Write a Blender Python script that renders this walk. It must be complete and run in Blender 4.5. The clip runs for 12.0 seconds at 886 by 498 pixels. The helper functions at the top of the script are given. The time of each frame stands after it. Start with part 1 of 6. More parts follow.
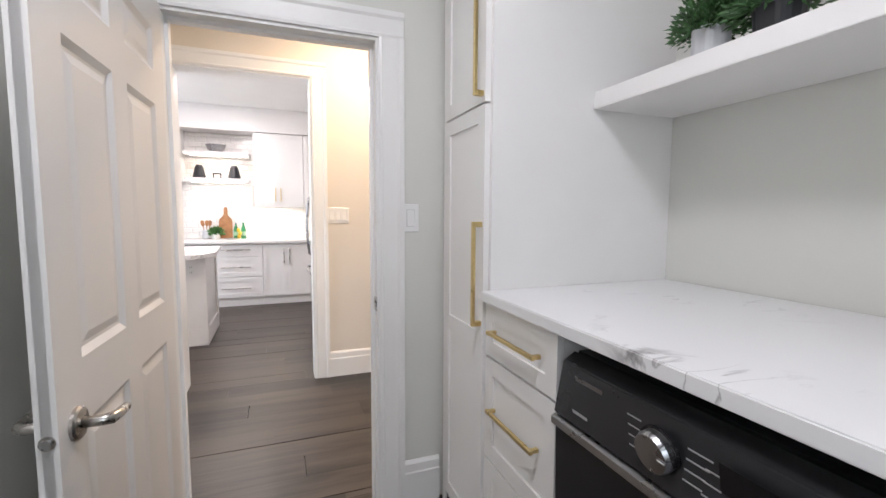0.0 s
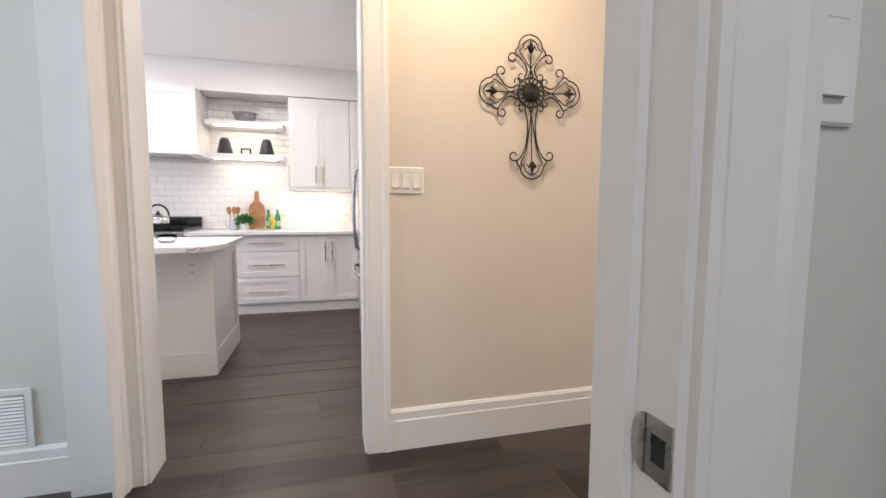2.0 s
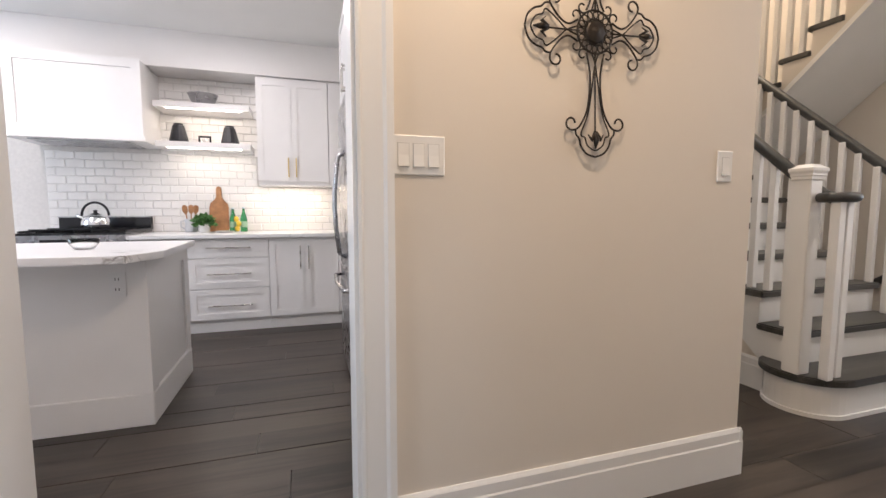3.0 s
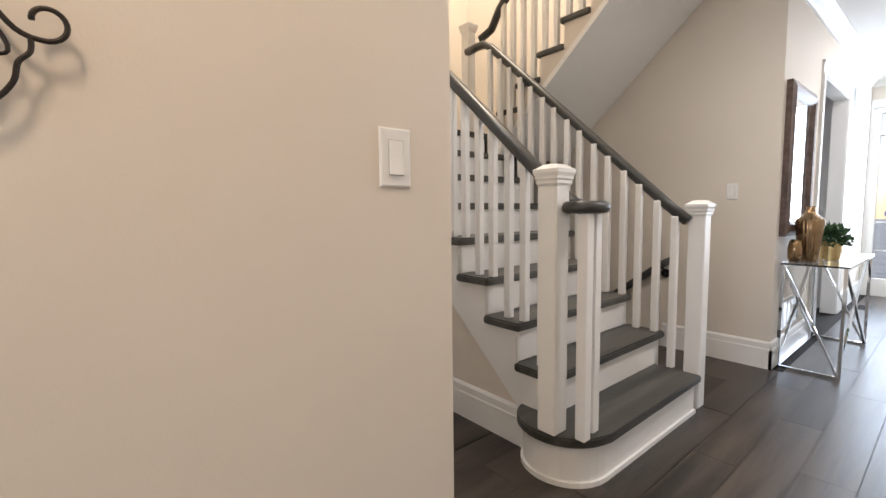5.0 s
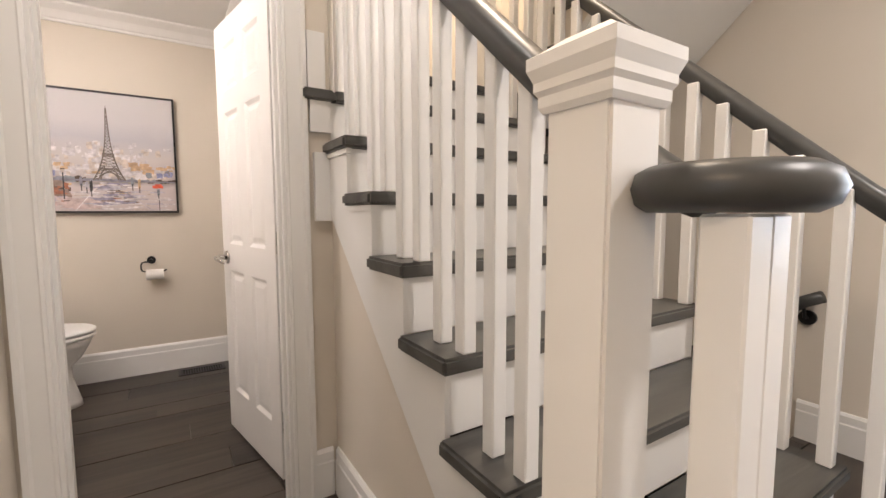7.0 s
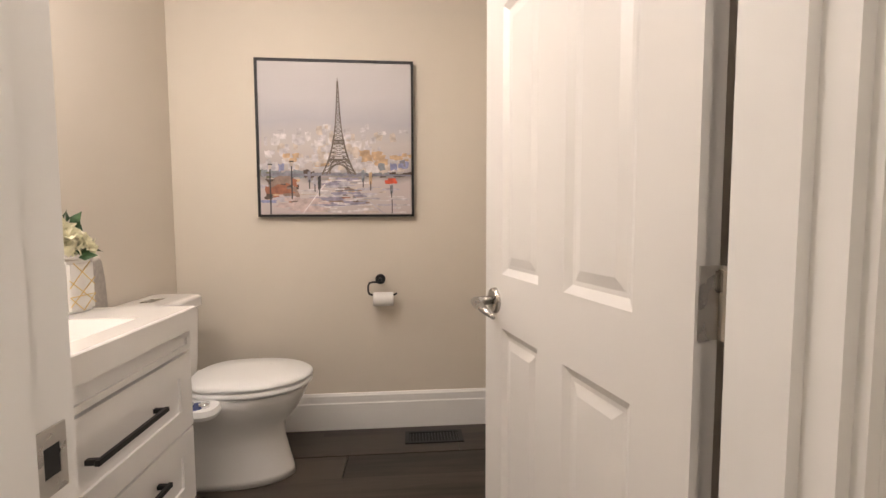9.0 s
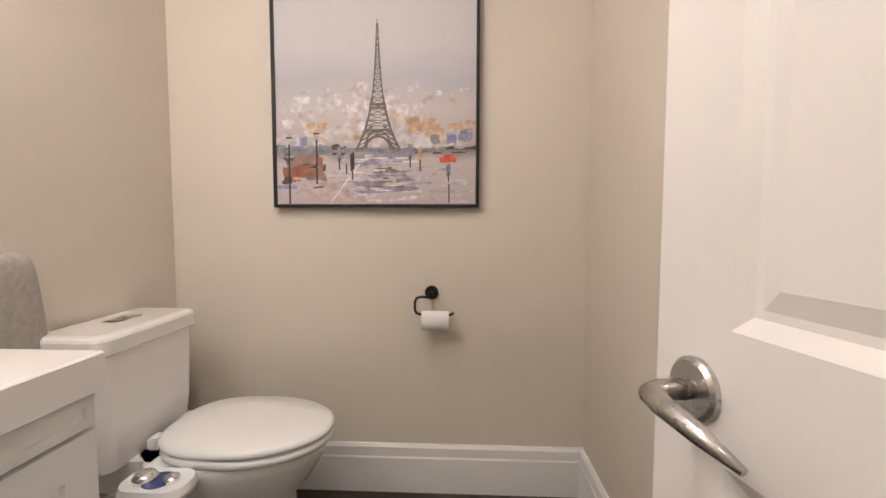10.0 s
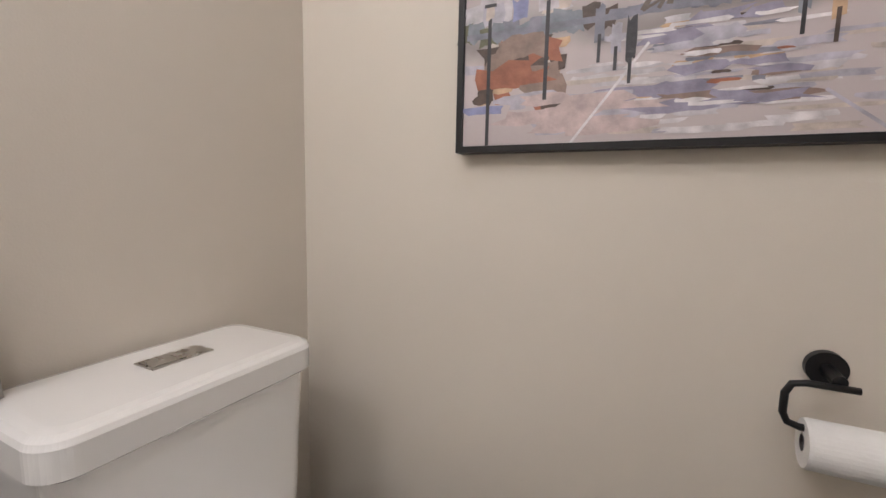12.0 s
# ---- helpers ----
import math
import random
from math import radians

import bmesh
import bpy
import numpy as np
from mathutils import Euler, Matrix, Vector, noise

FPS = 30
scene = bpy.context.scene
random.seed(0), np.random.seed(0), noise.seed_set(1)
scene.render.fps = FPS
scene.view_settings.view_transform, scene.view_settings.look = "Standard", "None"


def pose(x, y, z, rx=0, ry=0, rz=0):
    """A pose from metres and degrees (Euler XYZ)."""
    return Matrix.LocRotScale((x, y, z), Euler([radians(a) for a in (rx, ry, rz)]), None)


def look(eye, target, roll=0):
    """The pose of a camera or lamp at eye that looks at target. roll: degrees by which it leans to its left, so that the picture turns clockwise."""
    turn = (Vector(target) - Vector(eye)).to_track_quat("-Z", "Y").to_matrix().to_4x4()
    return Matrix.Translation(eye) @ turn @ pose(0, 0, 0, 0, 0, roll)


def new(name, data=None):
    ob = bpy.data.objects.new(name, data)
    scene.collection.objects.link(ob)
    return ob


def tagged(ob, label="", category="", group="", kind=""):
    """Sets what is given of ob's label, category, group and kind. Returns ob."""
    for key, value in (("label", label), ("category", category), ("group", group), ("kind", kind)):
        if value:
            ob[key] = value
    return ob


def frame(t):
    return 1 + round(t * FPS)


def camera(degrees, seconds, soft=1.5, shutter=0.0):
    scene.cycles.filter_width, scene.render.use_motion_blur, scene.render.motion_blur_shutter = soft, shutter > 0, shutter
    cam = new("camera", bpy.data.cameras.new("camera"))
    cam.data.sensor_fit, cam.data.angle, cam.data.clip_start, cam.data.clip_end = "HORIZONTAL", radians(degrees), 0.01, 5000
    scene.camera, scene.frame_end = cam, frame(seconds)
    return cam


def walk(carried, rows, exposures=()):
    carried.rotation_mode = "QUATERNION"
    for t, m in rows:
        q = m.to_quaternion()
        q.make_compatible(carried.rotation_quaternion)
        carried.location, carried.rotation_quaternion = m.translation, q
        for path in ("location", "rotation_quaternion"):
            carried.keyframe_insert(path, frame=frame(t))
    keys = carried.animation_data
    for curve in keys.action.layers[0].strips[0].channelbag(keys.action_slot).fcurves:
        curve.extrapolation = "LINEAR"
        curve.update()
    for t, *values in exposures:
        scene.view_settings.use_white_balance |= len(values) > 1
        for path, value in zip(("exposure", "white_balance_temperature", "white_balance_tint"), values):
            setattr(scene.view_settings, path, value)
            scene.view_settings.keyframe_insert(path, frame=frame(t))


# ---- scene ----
cam = camera(91.5, 12.0)
PATH = [
    (0, (0.359, -0.24, 1.275), (1.064, 1.624, 1.107), 0.3),
    (0.5, (0.39, 0.134, 1.205), (0.998, 2.031, 1.029), 0.2),
    (1, (0.414, 0.48, 1.161), (0.971, 2.393, 0.986), 0.3),
    (1.5, (0.457, 0.866, 1.132), (0.976, 2.789, 0.954), 0.1),
    (2, (0.436, 1.2, 1.116), (0.95, 3.124, 0.938), 0.2),
    (2.5, (0.402, 1.534, 1.114), (0.925, 3.457, 0.94), 0.1),
    (3, (0.449, 1.862, 1.082), (1.057, 3.76, 0.911), 0.0),
    (3.5, (0.615, 2.071, 1.096), (1.423, 3.893, 0.93), -0.4),
    (3.7, (0.712, 2.149, 1.096), (1.635, 3.915, 0.93), -0.5),
    (5.3, (1.69, 2.436, 1.162), (2.978, 3.957, 0.991), -0.7),
    (5.5, (1.817, 2.483, 1.171), (3.11, 3.999, 1.004), -0.7),
    (5.7, (1.929, 2.541, 1.176), (3.226, 4.054, 1.01), -0.7),
    (6, (2.12, 2.634, 1.155), (3.417, 4.147, 0.987), -0.5),
    (6.5, (2.378, 2.827, 1.146), (3.62, 4.385, 0.979), -0.3),
    (7, (2.54, 3.122, 1.132), (3.601, 4.809, 0.962), -0.1),
    (7.2, (2.562, 3.229, 1.146), (3.522, 4.975, 0.966), -0.4),
    (8.8, (2.575, 4.339, 1.114), (2.78, 6.324, 0.972), -0.1),
    (9, (2.552, 4.467, 1.109), (2.719, 6.455, 0.978), -0.2),
    (9.5, (2.54, 4.799, 1.112), (2.591, 6.793, 0.969), -0.1),
    (10, (2.532, 5.087, 1.08), (2.44, 7.079, 0.951), 0.1),
    (10.5, (2.493, 5.381, 1.112), (2.217, 7.355, 0.953), 0.4),
    (11, (2.358, 5.602, 1.065), (1.97, 7.562, 0.962), 0.6),
    (11.5, (2.288, 5.803, 1.068), (1.646, 7.69, 0.895), 0.3),
    (12, (2.17, 5.933, 1.045), (1.294, 7.715, 0.807), 1.2),
]
walk(cam, [(t, look(eye, target, roll)) for t, eye, target, roll in PATH],
     exposures=[(0, 0.24, 6200, 15), (0.5, 0.08, 6200, 15), (1.5, -0.03, 6200, 15), (2.5, -0.27, 6300, 15), (3.5, -0.36, 6050, 15), (5.5, 0.0, 6050, 12), (6.5, 0.2, 6300, 14), (7.2, 0.26, 6350, 15), (9, 0.1, 6600, 14), (10.5, 0.03, 6150, 14), (11, -0.06, 6050, 13), (12, -0.08, 5750, 11)])

# ---- world, daylight and lamps ----
scene.view_settings.exposure = 0.0
world = bpy.data.worlds.new("world")
scene.world = world
world.use_nodes = True
wn = world.node_tree
sky = wn.nodes.new("ShaderNodeTexSky")
sky.sky_type, sky.sun_disc, sky.sun_elevation, sky.sun_rotation = "NISHITA", False, radians(40), radians(70)
wn.nodes["Background"].inputs[1].default_value = 0.15
wn.links.new(sky.outputs[0], wn.nodes["Background"].inputs[0])


def area(name, m, energy, sx, sy, colour, shape="RECTANGLE"):
    d = bpy.data.lights.new(name, "AREA")
    d.shape, d.size, d.size_y, d.energy, d.color = shape, sx, sy, energy, colour
    o = new(name, d)
    o.matrix_world = m
    return o


WARM, SOFT, COOL, DAY = (1.0, 0.74, 0.48), (1.0, 0.92, 0.82), (1.0, 0.94, 0.90), (0.80, 0.90, 1.0)
sun = bpy.data.lights.new("sun", "SUN")
sun.energy, sun.angle, sun.color = 2.5, radians(0.6), (1.0, 0.95, 0.88)
new("sun", sun).matrix_world = look((0, 0, 0), (-0.72, -0.26, -0.64))
# recessed ceiling lamps, assumed out of view and added as bare area lights
area("laundry_lamp", pose(0.35, 0.1, 2.66), 19, 0.5, 0.5, (1.0, 0.97, 0.97), "DISK")
area("hall_lamp", pose(1.0, 2.5, 2.69), 27, 0.3, 0.3, WARM, "DISK")
area("hall_lamp", pose(3.9, 2.3, 2.69), 30, 0.35, 0.35, SOFT, "DISK")
area("foyer_lamp", pose(6.8, 2.3, 2.69), 24, 0.35, 0.35, SOFT, "DISK")
for kx, ky in ((-1.9, 4.2), (-0.2, 3.9), (-1.9, 5.6), (-0.2, 5.5)):
    area("kitchen_lamp", pose(kx, ky, 2.69), 18, 0.3, 0.3, (1.0, 0.90, 0.84), "DISK")
area("stair_lamp", pose(4.1, 5.0, 5.1), 105, 0.6, 0.6, (1.0, 0.83, 0.62), "DISK")
area("corridor_lamp", pose(2.6, 4.0, 2.69), 7, 0.25, 0.25, SOFT, "DISK")
area("powder_lamp", pose(2.2, 5.55, 2.385), 7, 0.3, 0.3, (1.0, 0.91, 0.84), "DISK")
vl = bpy.data.lights.new("vanity_lamp", "POINT")
vl.energy, vl.shadow_soft_size, vl.color = 20, 0.07, (1.0, 0.91, 0.84)
new("vanity_lamp", vl).location = (1.62, 5.30, 2.02)
# daylight panels at the entrance and in two unseen, assumed window openings
area("window_light", pose(-2.98, 2.4, 1.5, 0, -90, 0), 60, 1.2, 1.4, DAY)
area("window_light", pose(-3.95, 5.0, 1.55, 0, -90, 0), 60, 2.0, 1.4, DAY)
area("door_light", pose(9.1, 2.4, 1.5, 0, 90, 0), 88, 2.0, 1.6, DAY)
# cool fill added behind the camera; the south wall has no window
area("laundry_window_light", pose(0.3, -1.52, 1.5, 90, 0, 180), 11, 0.9, 1.0, DAY)


# ---- materials ----
def mat(name, colour, rough=0.5, metal=0.0, vary=0.0, scale=6.0, bump=0.0, bscale=120.0, spec=0.5, coat=0.0):
    m = bpy.data.materials.new(name)
    m.use_nodes = True
    nt = m.node_tree
    b = nt.nodes["Principled BSDF"]
    b.inputs["Base Color"].default_value = (*colour, 1)
    b.inputs["Roughness"].default_value = rough
    b.inputs["Metallic"].default_value = metal
    b.inputs["Specular IOR Level"].default_value = spec
    b.inputs["Coat Weight"].default_value = coat
    tc = nt.nodes.new("ShaderNodeTexCoord")
    if vary:
        n = nt.nodes.new("ShaderNodeTexNoise")
        n.inputs["Scale"].default_value, n.inputs["Detail"].default_value = scale, 6
        nt.links.new(tc.outputs["Object"], n.inputs["Vector"])
        r = nt.nodes.new("ShaderNodeMapRange")
        r.inputs["From Min"].default_value, r.inputs["From Max"].default_value = 0.3, 0.7
        r.inputs["To Min"].default_value, r.inputs["To Max"].default_value = 1 - vary, 1 + vary
        nt.links.new(n.outputs["Fac"], r.inputs["Value"])
        mx = nt.nodes.new("ShaderNodeMix")
        mx.data_type, mx.blend_type = "RGBA", "MULTIPLY"
        mx.inputs["Factor"].default_value = 1
        mx.inputs["A"].default_value = (*colour, 1)
        nt.links.new(r.outputs[0], mx.inputs["B"])
        nt.links.new(mx.outputs["Result"], b.inputs["Base Color"])
        r2 = nt.nodes.new("ShaderNodeMapRange")
        r2.inputs["To Min"].default_value, r2.inputs["To Max"].default_value = max(0, rough - 0.08), min(1, rough + 0.08)
        nt.links.new(n.outputs["Fac"], r2.inputs["Value"])
        nt.links.new(r2.outputs[0], b.inputs["Roughness"])
    if bump:
        n2 = nt.nodes.new("ShaderNodeTexNoise")
        n2.inputs["Scale"].default_value, n2.inputs["Detail"].default_value = bscale, 4
        nt.links.new(tc.outputs["Object"], n2.inputs["Vector"])
        bp = nt.nodes.new("ShaderNodeBump")
        bp.inputs["Strength"].default_value, bp.inputs["Distance"].default_value = bump, 0.002
        nt.links.new(n2.outputs["Fac"], bp.inputs["Height"])
        nt.links.new(bp.outputs[0], b.inputs["Normal"])
    return m


def glow(name, colour, strength):
    m = bpy.data.materials.new(name)
    m.use_nodes = True
    b = m.node_tree.nodes["Principled BSDF"]
    b.inputs["Base Color"].default_value = (*colour, 1)
    b.inputs["Emission Color"].default_value = (*colour, 1)
    b.inputs["Emission Strength"].default_value = strength
    return m


def glass_mat(name, colour=(1, 1, 1), rough=0.0):
    m = mat(name, colour, rough)
    m.node_tree.nodes["Principled BSDF"].inputs["Transmission Weight"].default_value = 1
    m.node_tree.nodes["Principled BSDF"].inputs["IOR"].default_value = 1.45
    return m


def plank_mat(name, dark, light, rough, axis_scale=(1.2, 14, 14), by_object=True):
    m = bpy.data.materials.new(name)
    m.use_nodes = True
    nt, L = m.node_tree, m.node_tree.links
    b = nt.nodes["Principled BSDF"]
    tc, oi, mp = (nt.nodes.new("ShaderNode" + k) for k in ("TexCoord", "ObjectInfo", "Mapping"))
    mp.inputs["Scale"].default_value = axis_scale
    mul = nt.nodes.new("ShaderNodeVectorMath")
    mul.operation = "MULTIPLY_ADD"
    comb = nt.nodes.new("ShaderNodeCombineXYZ")
    for k in range(3):
        L.new(oi.outputs["Random"], comb.inputs[k])
    L.new(comb.outputs[0], mul.inputs[0])
    mul.inputs[1].default_value = (37, 53, 11)
    L.new(tc.outputs["Object"], mp.inputs["Vector"])
    L.new(mp.outputs[0], mul.inputs[2])
    n = nt.nodes.new("ShaderNodeTexNoise")
    n.inputs["Scale"].default_value, n.inputs["Detail"].default_value, n.inputs["Distortion"].default_value = 1.6, 9, 0.7
    n.inputs["Roughness"].default_value = 0.66
    L.new(mul.outputs[0], n.inputs["Vector"])
    n3 = nt.nodes.new("ShaderNodeTexNoise")
    n3.inputs["Scale"].default_value, n3.inputs["Detail"].default_value = 0.55, 3
    L.new(mul.outputs[0], n3.inputs["Vector"])
    add = nt.nodes.new("ShaderNodeMath")
    add.operation = "MULTIPLY_ADD"
    add.inputs[1].default_value = 0.34
    L.new(oi.outputs["Random"], add.inputs[0])
    add2 = nt.nodes.new("ShaderNodeMath")
    add2.operation = "ADD"
    L.new(n.outputs["Fac"], add2.inputs[0])
    L.new(n3.outputs["Fac"], add2.inputs[1])
    L.new(add2.outputs[0], add.inputs[2])
    r = nt.nodes.new("ShaderNodeValToRGB")
    r.color_ramp.elements[0].position, r.color_ramp.elements[0].color = 0.72, (*dark, 1)
    r.color_ramp.elements[1].position, r.color_ramp.elements[1].color = 1.0, (*light, 1)
    half = nt.nodes.new("ShaderNodeMath")
    half.operation = "MULTIPLY"
    half.inputs[1].default_value = 0.78
    L.new(add.outputs[0], half.inputs[0])
    L.new(half.outputs[0], r.inputs["Fac"])
    L.new(r.outputs["Color"], b.inputs["Base Color"])
    rr = nt.nodes.new("ShaderNodeMapRange")
    rr.inputs["To Min"].default_value, rr.inputs["To Max"].default_value = rough - 0.08, rough + 0.12
    L.new(n.outputs["Fac"], rr.inputs["Value"])
    L.new(rr.outputs[0], b.inputs["Roughness"])
    bp = nt.nodes.new("ShaderNodeBump")
    bp.inputs["Strength"].default_value, bp.inputs["Distance"].default_value = 0.25, 0.002
    L.new(n.outputs["Fac"], bp.inputs["Height"])
    L.new(bp.outputs[0], b.inputs["Normal"])
    return m


def marble_mat(name):
    m = bpy.data.materials.new(name)
    m.use_nodes = True
    nt, L = m.node_tree, m.node_tree.links
    b = nt.nodes["Principled BSDF"]
    b.inputs["Roughness"].default_value = 0.28
    tc, mp = nt.nodes.new("ShaderNodeTexCoord"), nt.nodes.new("ShaderNodeMapping")
    mp.inputs["Rotation"].default_value = (0, 0, 0.5)
    mp.inputs["Scale"].default_value = (0.7, 1.7, 1)
    L.new(tc.outputs["Object"], mp.inputs[0])
    facs = []
    for sc, w, dist in ((1.5, 0.017, 1.4), (3.4, 0.022, 2.2)):
        n = nt.nodes.new("ShaderNodeTexNoise")
        n.inputs["Scale"].default_value, n.inputs["Detail"].default_value, n.inputs["Distortion"].default_value = sc, 7, dist
        L.new(mp.outputs[0], n.inputs["Vector"])
        s = nt.nodes.new("ShaderNodeMath")
        s.operation = "SUBTRACT"
        s.inputs[1].default_value = 0.5
        L.new(n.outputs["Fac"], s.inputs[0])
        a = nt.nodes.new("ShaderNodeMath")
        a.operation = "ABSOLUTE"
        L.new(s.outputs[0], a.inputs[0])
        r = nt.nodes.new("ShaderNodeMapRange")
        r.inputs["From Max"].default_value, r.inputs["To Min"].default_value, r.inputs["To Max"].default_value = w, 1, 0
        L.new(a.outputs[0], r.inputs["Value"])
        facs.append(r)
    gate = nt.nodes.new("ShaderNodeTexNoise")
    gate.inputs["Scale"].default_value = 1.9
    L.new(tc.outputs["Object"], gate.inputs["Vector"])
    g = nt.nodes.new("ShaderNodeMapRange")
    g.inputs["From Min"].default_value, g.inputs["From Max"].default_value = 0.55, 0.66
    L.new(gate.outputs["Fac"], g.inputs["Value"])
    mx = nt.nodes.new("ShaderNodeMath")
    mx.operation = "MAXIMUM"
    L.new(facs[0].outputs[0], mx.inputs[0])
    half = nt.nodes.new("ShaderNodeMath")
    half.operation = "MULTIPLY"
    half.inputs[1].default_value = 0.6
    L.new(facs[1].outputs[0], half.inputs[0])
    L.new(half.outputs[0], mx.inputs[1])
    fin = nt.nodes.new("ShaderNodeMath")
    fin.operation = "MULTIPLY"
    L.new(mx.outputs[0], fin.inputs[0])
    L.new(g.outputs[0], fin.inputs[1])
    c = nt.nodes.new("ShaderNodeMix")
    c.data_type = "RGBA"
    c.inputs["A"].default_value, c.inputs["B"].default_value = (0.78, 0.78, 0.78, 1), (0.13, 0.12, 0.12, 1)
    L.new(fin.outputs[0], c.inputs["Factor"])
    L.new(c.outputs["Result"], b.inputs["Base Color"])
    return m


CREAM = mat("cream_paint", (0.70, 0.645, 0.57), 0.6, vary=0.025, scale=1.5, bump=0.12, bscale=260)
POWDER = mat("beige_paint", (0.665, 0.61, 0.53), 0.6, vary=0.025, scale=1.5, bump=0.12, bscale=260)
GREY = mat("pale_grey_paint", (0.66, 0.66, 0.62), 0.6, vary=0.02, scale=1.5, bump=0.12, bscale=260)
WHITEWALL = mat("white_wall_paint", (0.80, 0.78, 0.76), 0.6, vary=0.02, scale=1.5, bump=0.12, bscale=260)
CEIL = mat("ceiling_paint", (0.80, 0.80, 0.79), 0.75, vary=0.02, scale=2, bump=0.2, bscale=200)
TRIM = mat("white_trim_paint", (0.80, 0.795, 0.78), 0.32, vary=0.015, scale=3)
DOORP = mat("white_door_paint", (0.77, 0.755, 0.735), 0.36, vary=0.02, scale=3, bump=0.05, bscale=90)
CAB = mat("white_cabinet_lacquer", (0.81, 0.80, 0.785), 0.38, vary=0.015, scale=4)
TREAD = plank_mat("grey_stained_tread", (0.035, 0.034, 0.031), (0.085, 0.082, 0.075), 0.42)
RAILM = mat("grey_stained_rail", (0.052, 0.052, 0.05), 0.38, vary=0.12, scale=30)
PLANK = plank_mat("brown_vinyl_plank", (0.015, 0.0115, 0.0088), (0.060, 0.046, 0.036), 0.36)
UNDER = mat("dark_underlay", (0.015, 0.013, 0.012), 0.9, vary=0.1)
MARBLE = marble_mat("white_veined_quartz")
GOLD = mat("brushed_gold", (0.72, 0.56, 0.27), 0.3, 1.0, vary=0.05, scale=40)
NICKEL = mat("satin_nickel", (0.52, 0.50, 0.47), 0.28, 1.0, vary=0.04, scale=30)
CHROME = mat("chrome", (0.82, 0.83, 0.85), 0.06, 1.0)
STEEL = mat("brushed_steel", (0.42, 0.42, 0.43), 0.28, 1.0, vary=0.05, scale=20)
BLACK = mat("matt_black_metal", (0.012, 0.012, 0.013), 0.4, 0.3, vary=0.1, scale=40)
IRON = mat("bronzed_iron", (0.028, 0.022, 0.018), 0.48, 0.5, vary=0.3, scale=60, bump=0.3, bscale=200)
GRAPH = mat("graphite_enamel", (0.030, 0.031, 0.034), 0.3, 0.5, vary=0.04, scale=8)
GRAPH2 = mat("dark_gloss_panel", (0.012, 0.012, 0.014), 0.12, 0.0)
PLAST = mat("white_plastic", (0.80, 0.80, 0.79), 0.3, vary=0.01, scale=8)
PORC = mat("white_porcelain", (0.80, 0.785, 0.76), 0.1, vary=0.01, scale=3, coat=0.4)
# near-black colour stands in for the shade inside holes and slots
SHADOWGAP = mat("hole_shade", (0.02, 0.02, 0.02), 0.9)
TILE = mat("white_glazed_tile", (0.82, 0.80, 0.77), 0.1, vary=0.02, scale=12, bump=0.08, bscale=12)
GROUT = mat("pale_grout", (0.62, 0.60, 0.57), 0.85, vary=0.05, scale=40)
WOODB = mat("oiled_acacia", (0.36, 0.17, 0.07), 0.45, vary=0.3, scale=14)
LEAF = mat("green_leaf", (0.075, 0.19, 0.05), 0.5, vary=0.45, scale=40)
LEAF3 = mat("mid_green_leaf", (0.05, 0.125, 0.04), 0.5, vary=0.45, scale=40)
LEAF2 = mat("dark_green_leaf", (0.035, 0.085, 0.03), 0.5, vary=0.45, scale=40)
POTG = mat("pale_grey_ceramic", (0.55, 0.56, 0.58), 0.45, vary=0.05, scale=12)
POTB = mat("black_ceramic", (0.012, 0.012, 0.016), 0.4, vary=0.1, scale=20)
SOIL = mat("dark_soil", (0.03, 0.022, 0.015), 0.95, vary=0.3, scale=80, bump=1, bscale=90)
GLASS = glass_mat("clear_glass")
GREENGL = glass_mat("green_bottle_glass", (0.10, 0.50, 0.22), 0.02)
MIRROR = mat("silvered_mirror", (0.9, 0.9, 0.9), 0.01, 1.0)
LED = glow("led_strip", (1.0, 0.90, 0.78), 14)
BRONZEGL = mat("bronze_mercury_glass", (0.33, 0.22, 0.12), 0.14, 0.9, vary=0.2, scale=9)
PEWTER = mat("worn_pewter_wood", (0.11, 0.075, 0.062), 0.4, 0.45, vary=0.35, scale=25, bump=0.4, bscale=70)
TOWEL = mat("grey_beige_towel", (0.43, 0.40, 0.36), 0.95, vary=0.12, scale=60, bump=0.8, bscale=500)
PAPER = mat("white_paper", (0.80, 0.79, 0.77), 0.9, vary=0.02, scale=60, bump=0.3, bscale=200)
YELLOW = mat("yellow_line", (0.66, 0.47, 0.16), 0.5, vary=0.05)
PETAL = mat("cream_petal", (0.80, 0.77, 0.58), 0.6, vary=0.08, scale=30)


# ---- building helpers ----
ORIGIN = {}


def thing(name, label, category, at=(0, 0, 0), rz=0.0, group="", kind="", local=False):
    o = new(name)
    o.empty_display_size = 0.1
    o.matrix_world = pose(*at, 0, 0, rz)
    ORIGIN[o] = Vector((0, 0, 0)) if local else Vector(at)
    return tagged(o, label, category, group, kind)


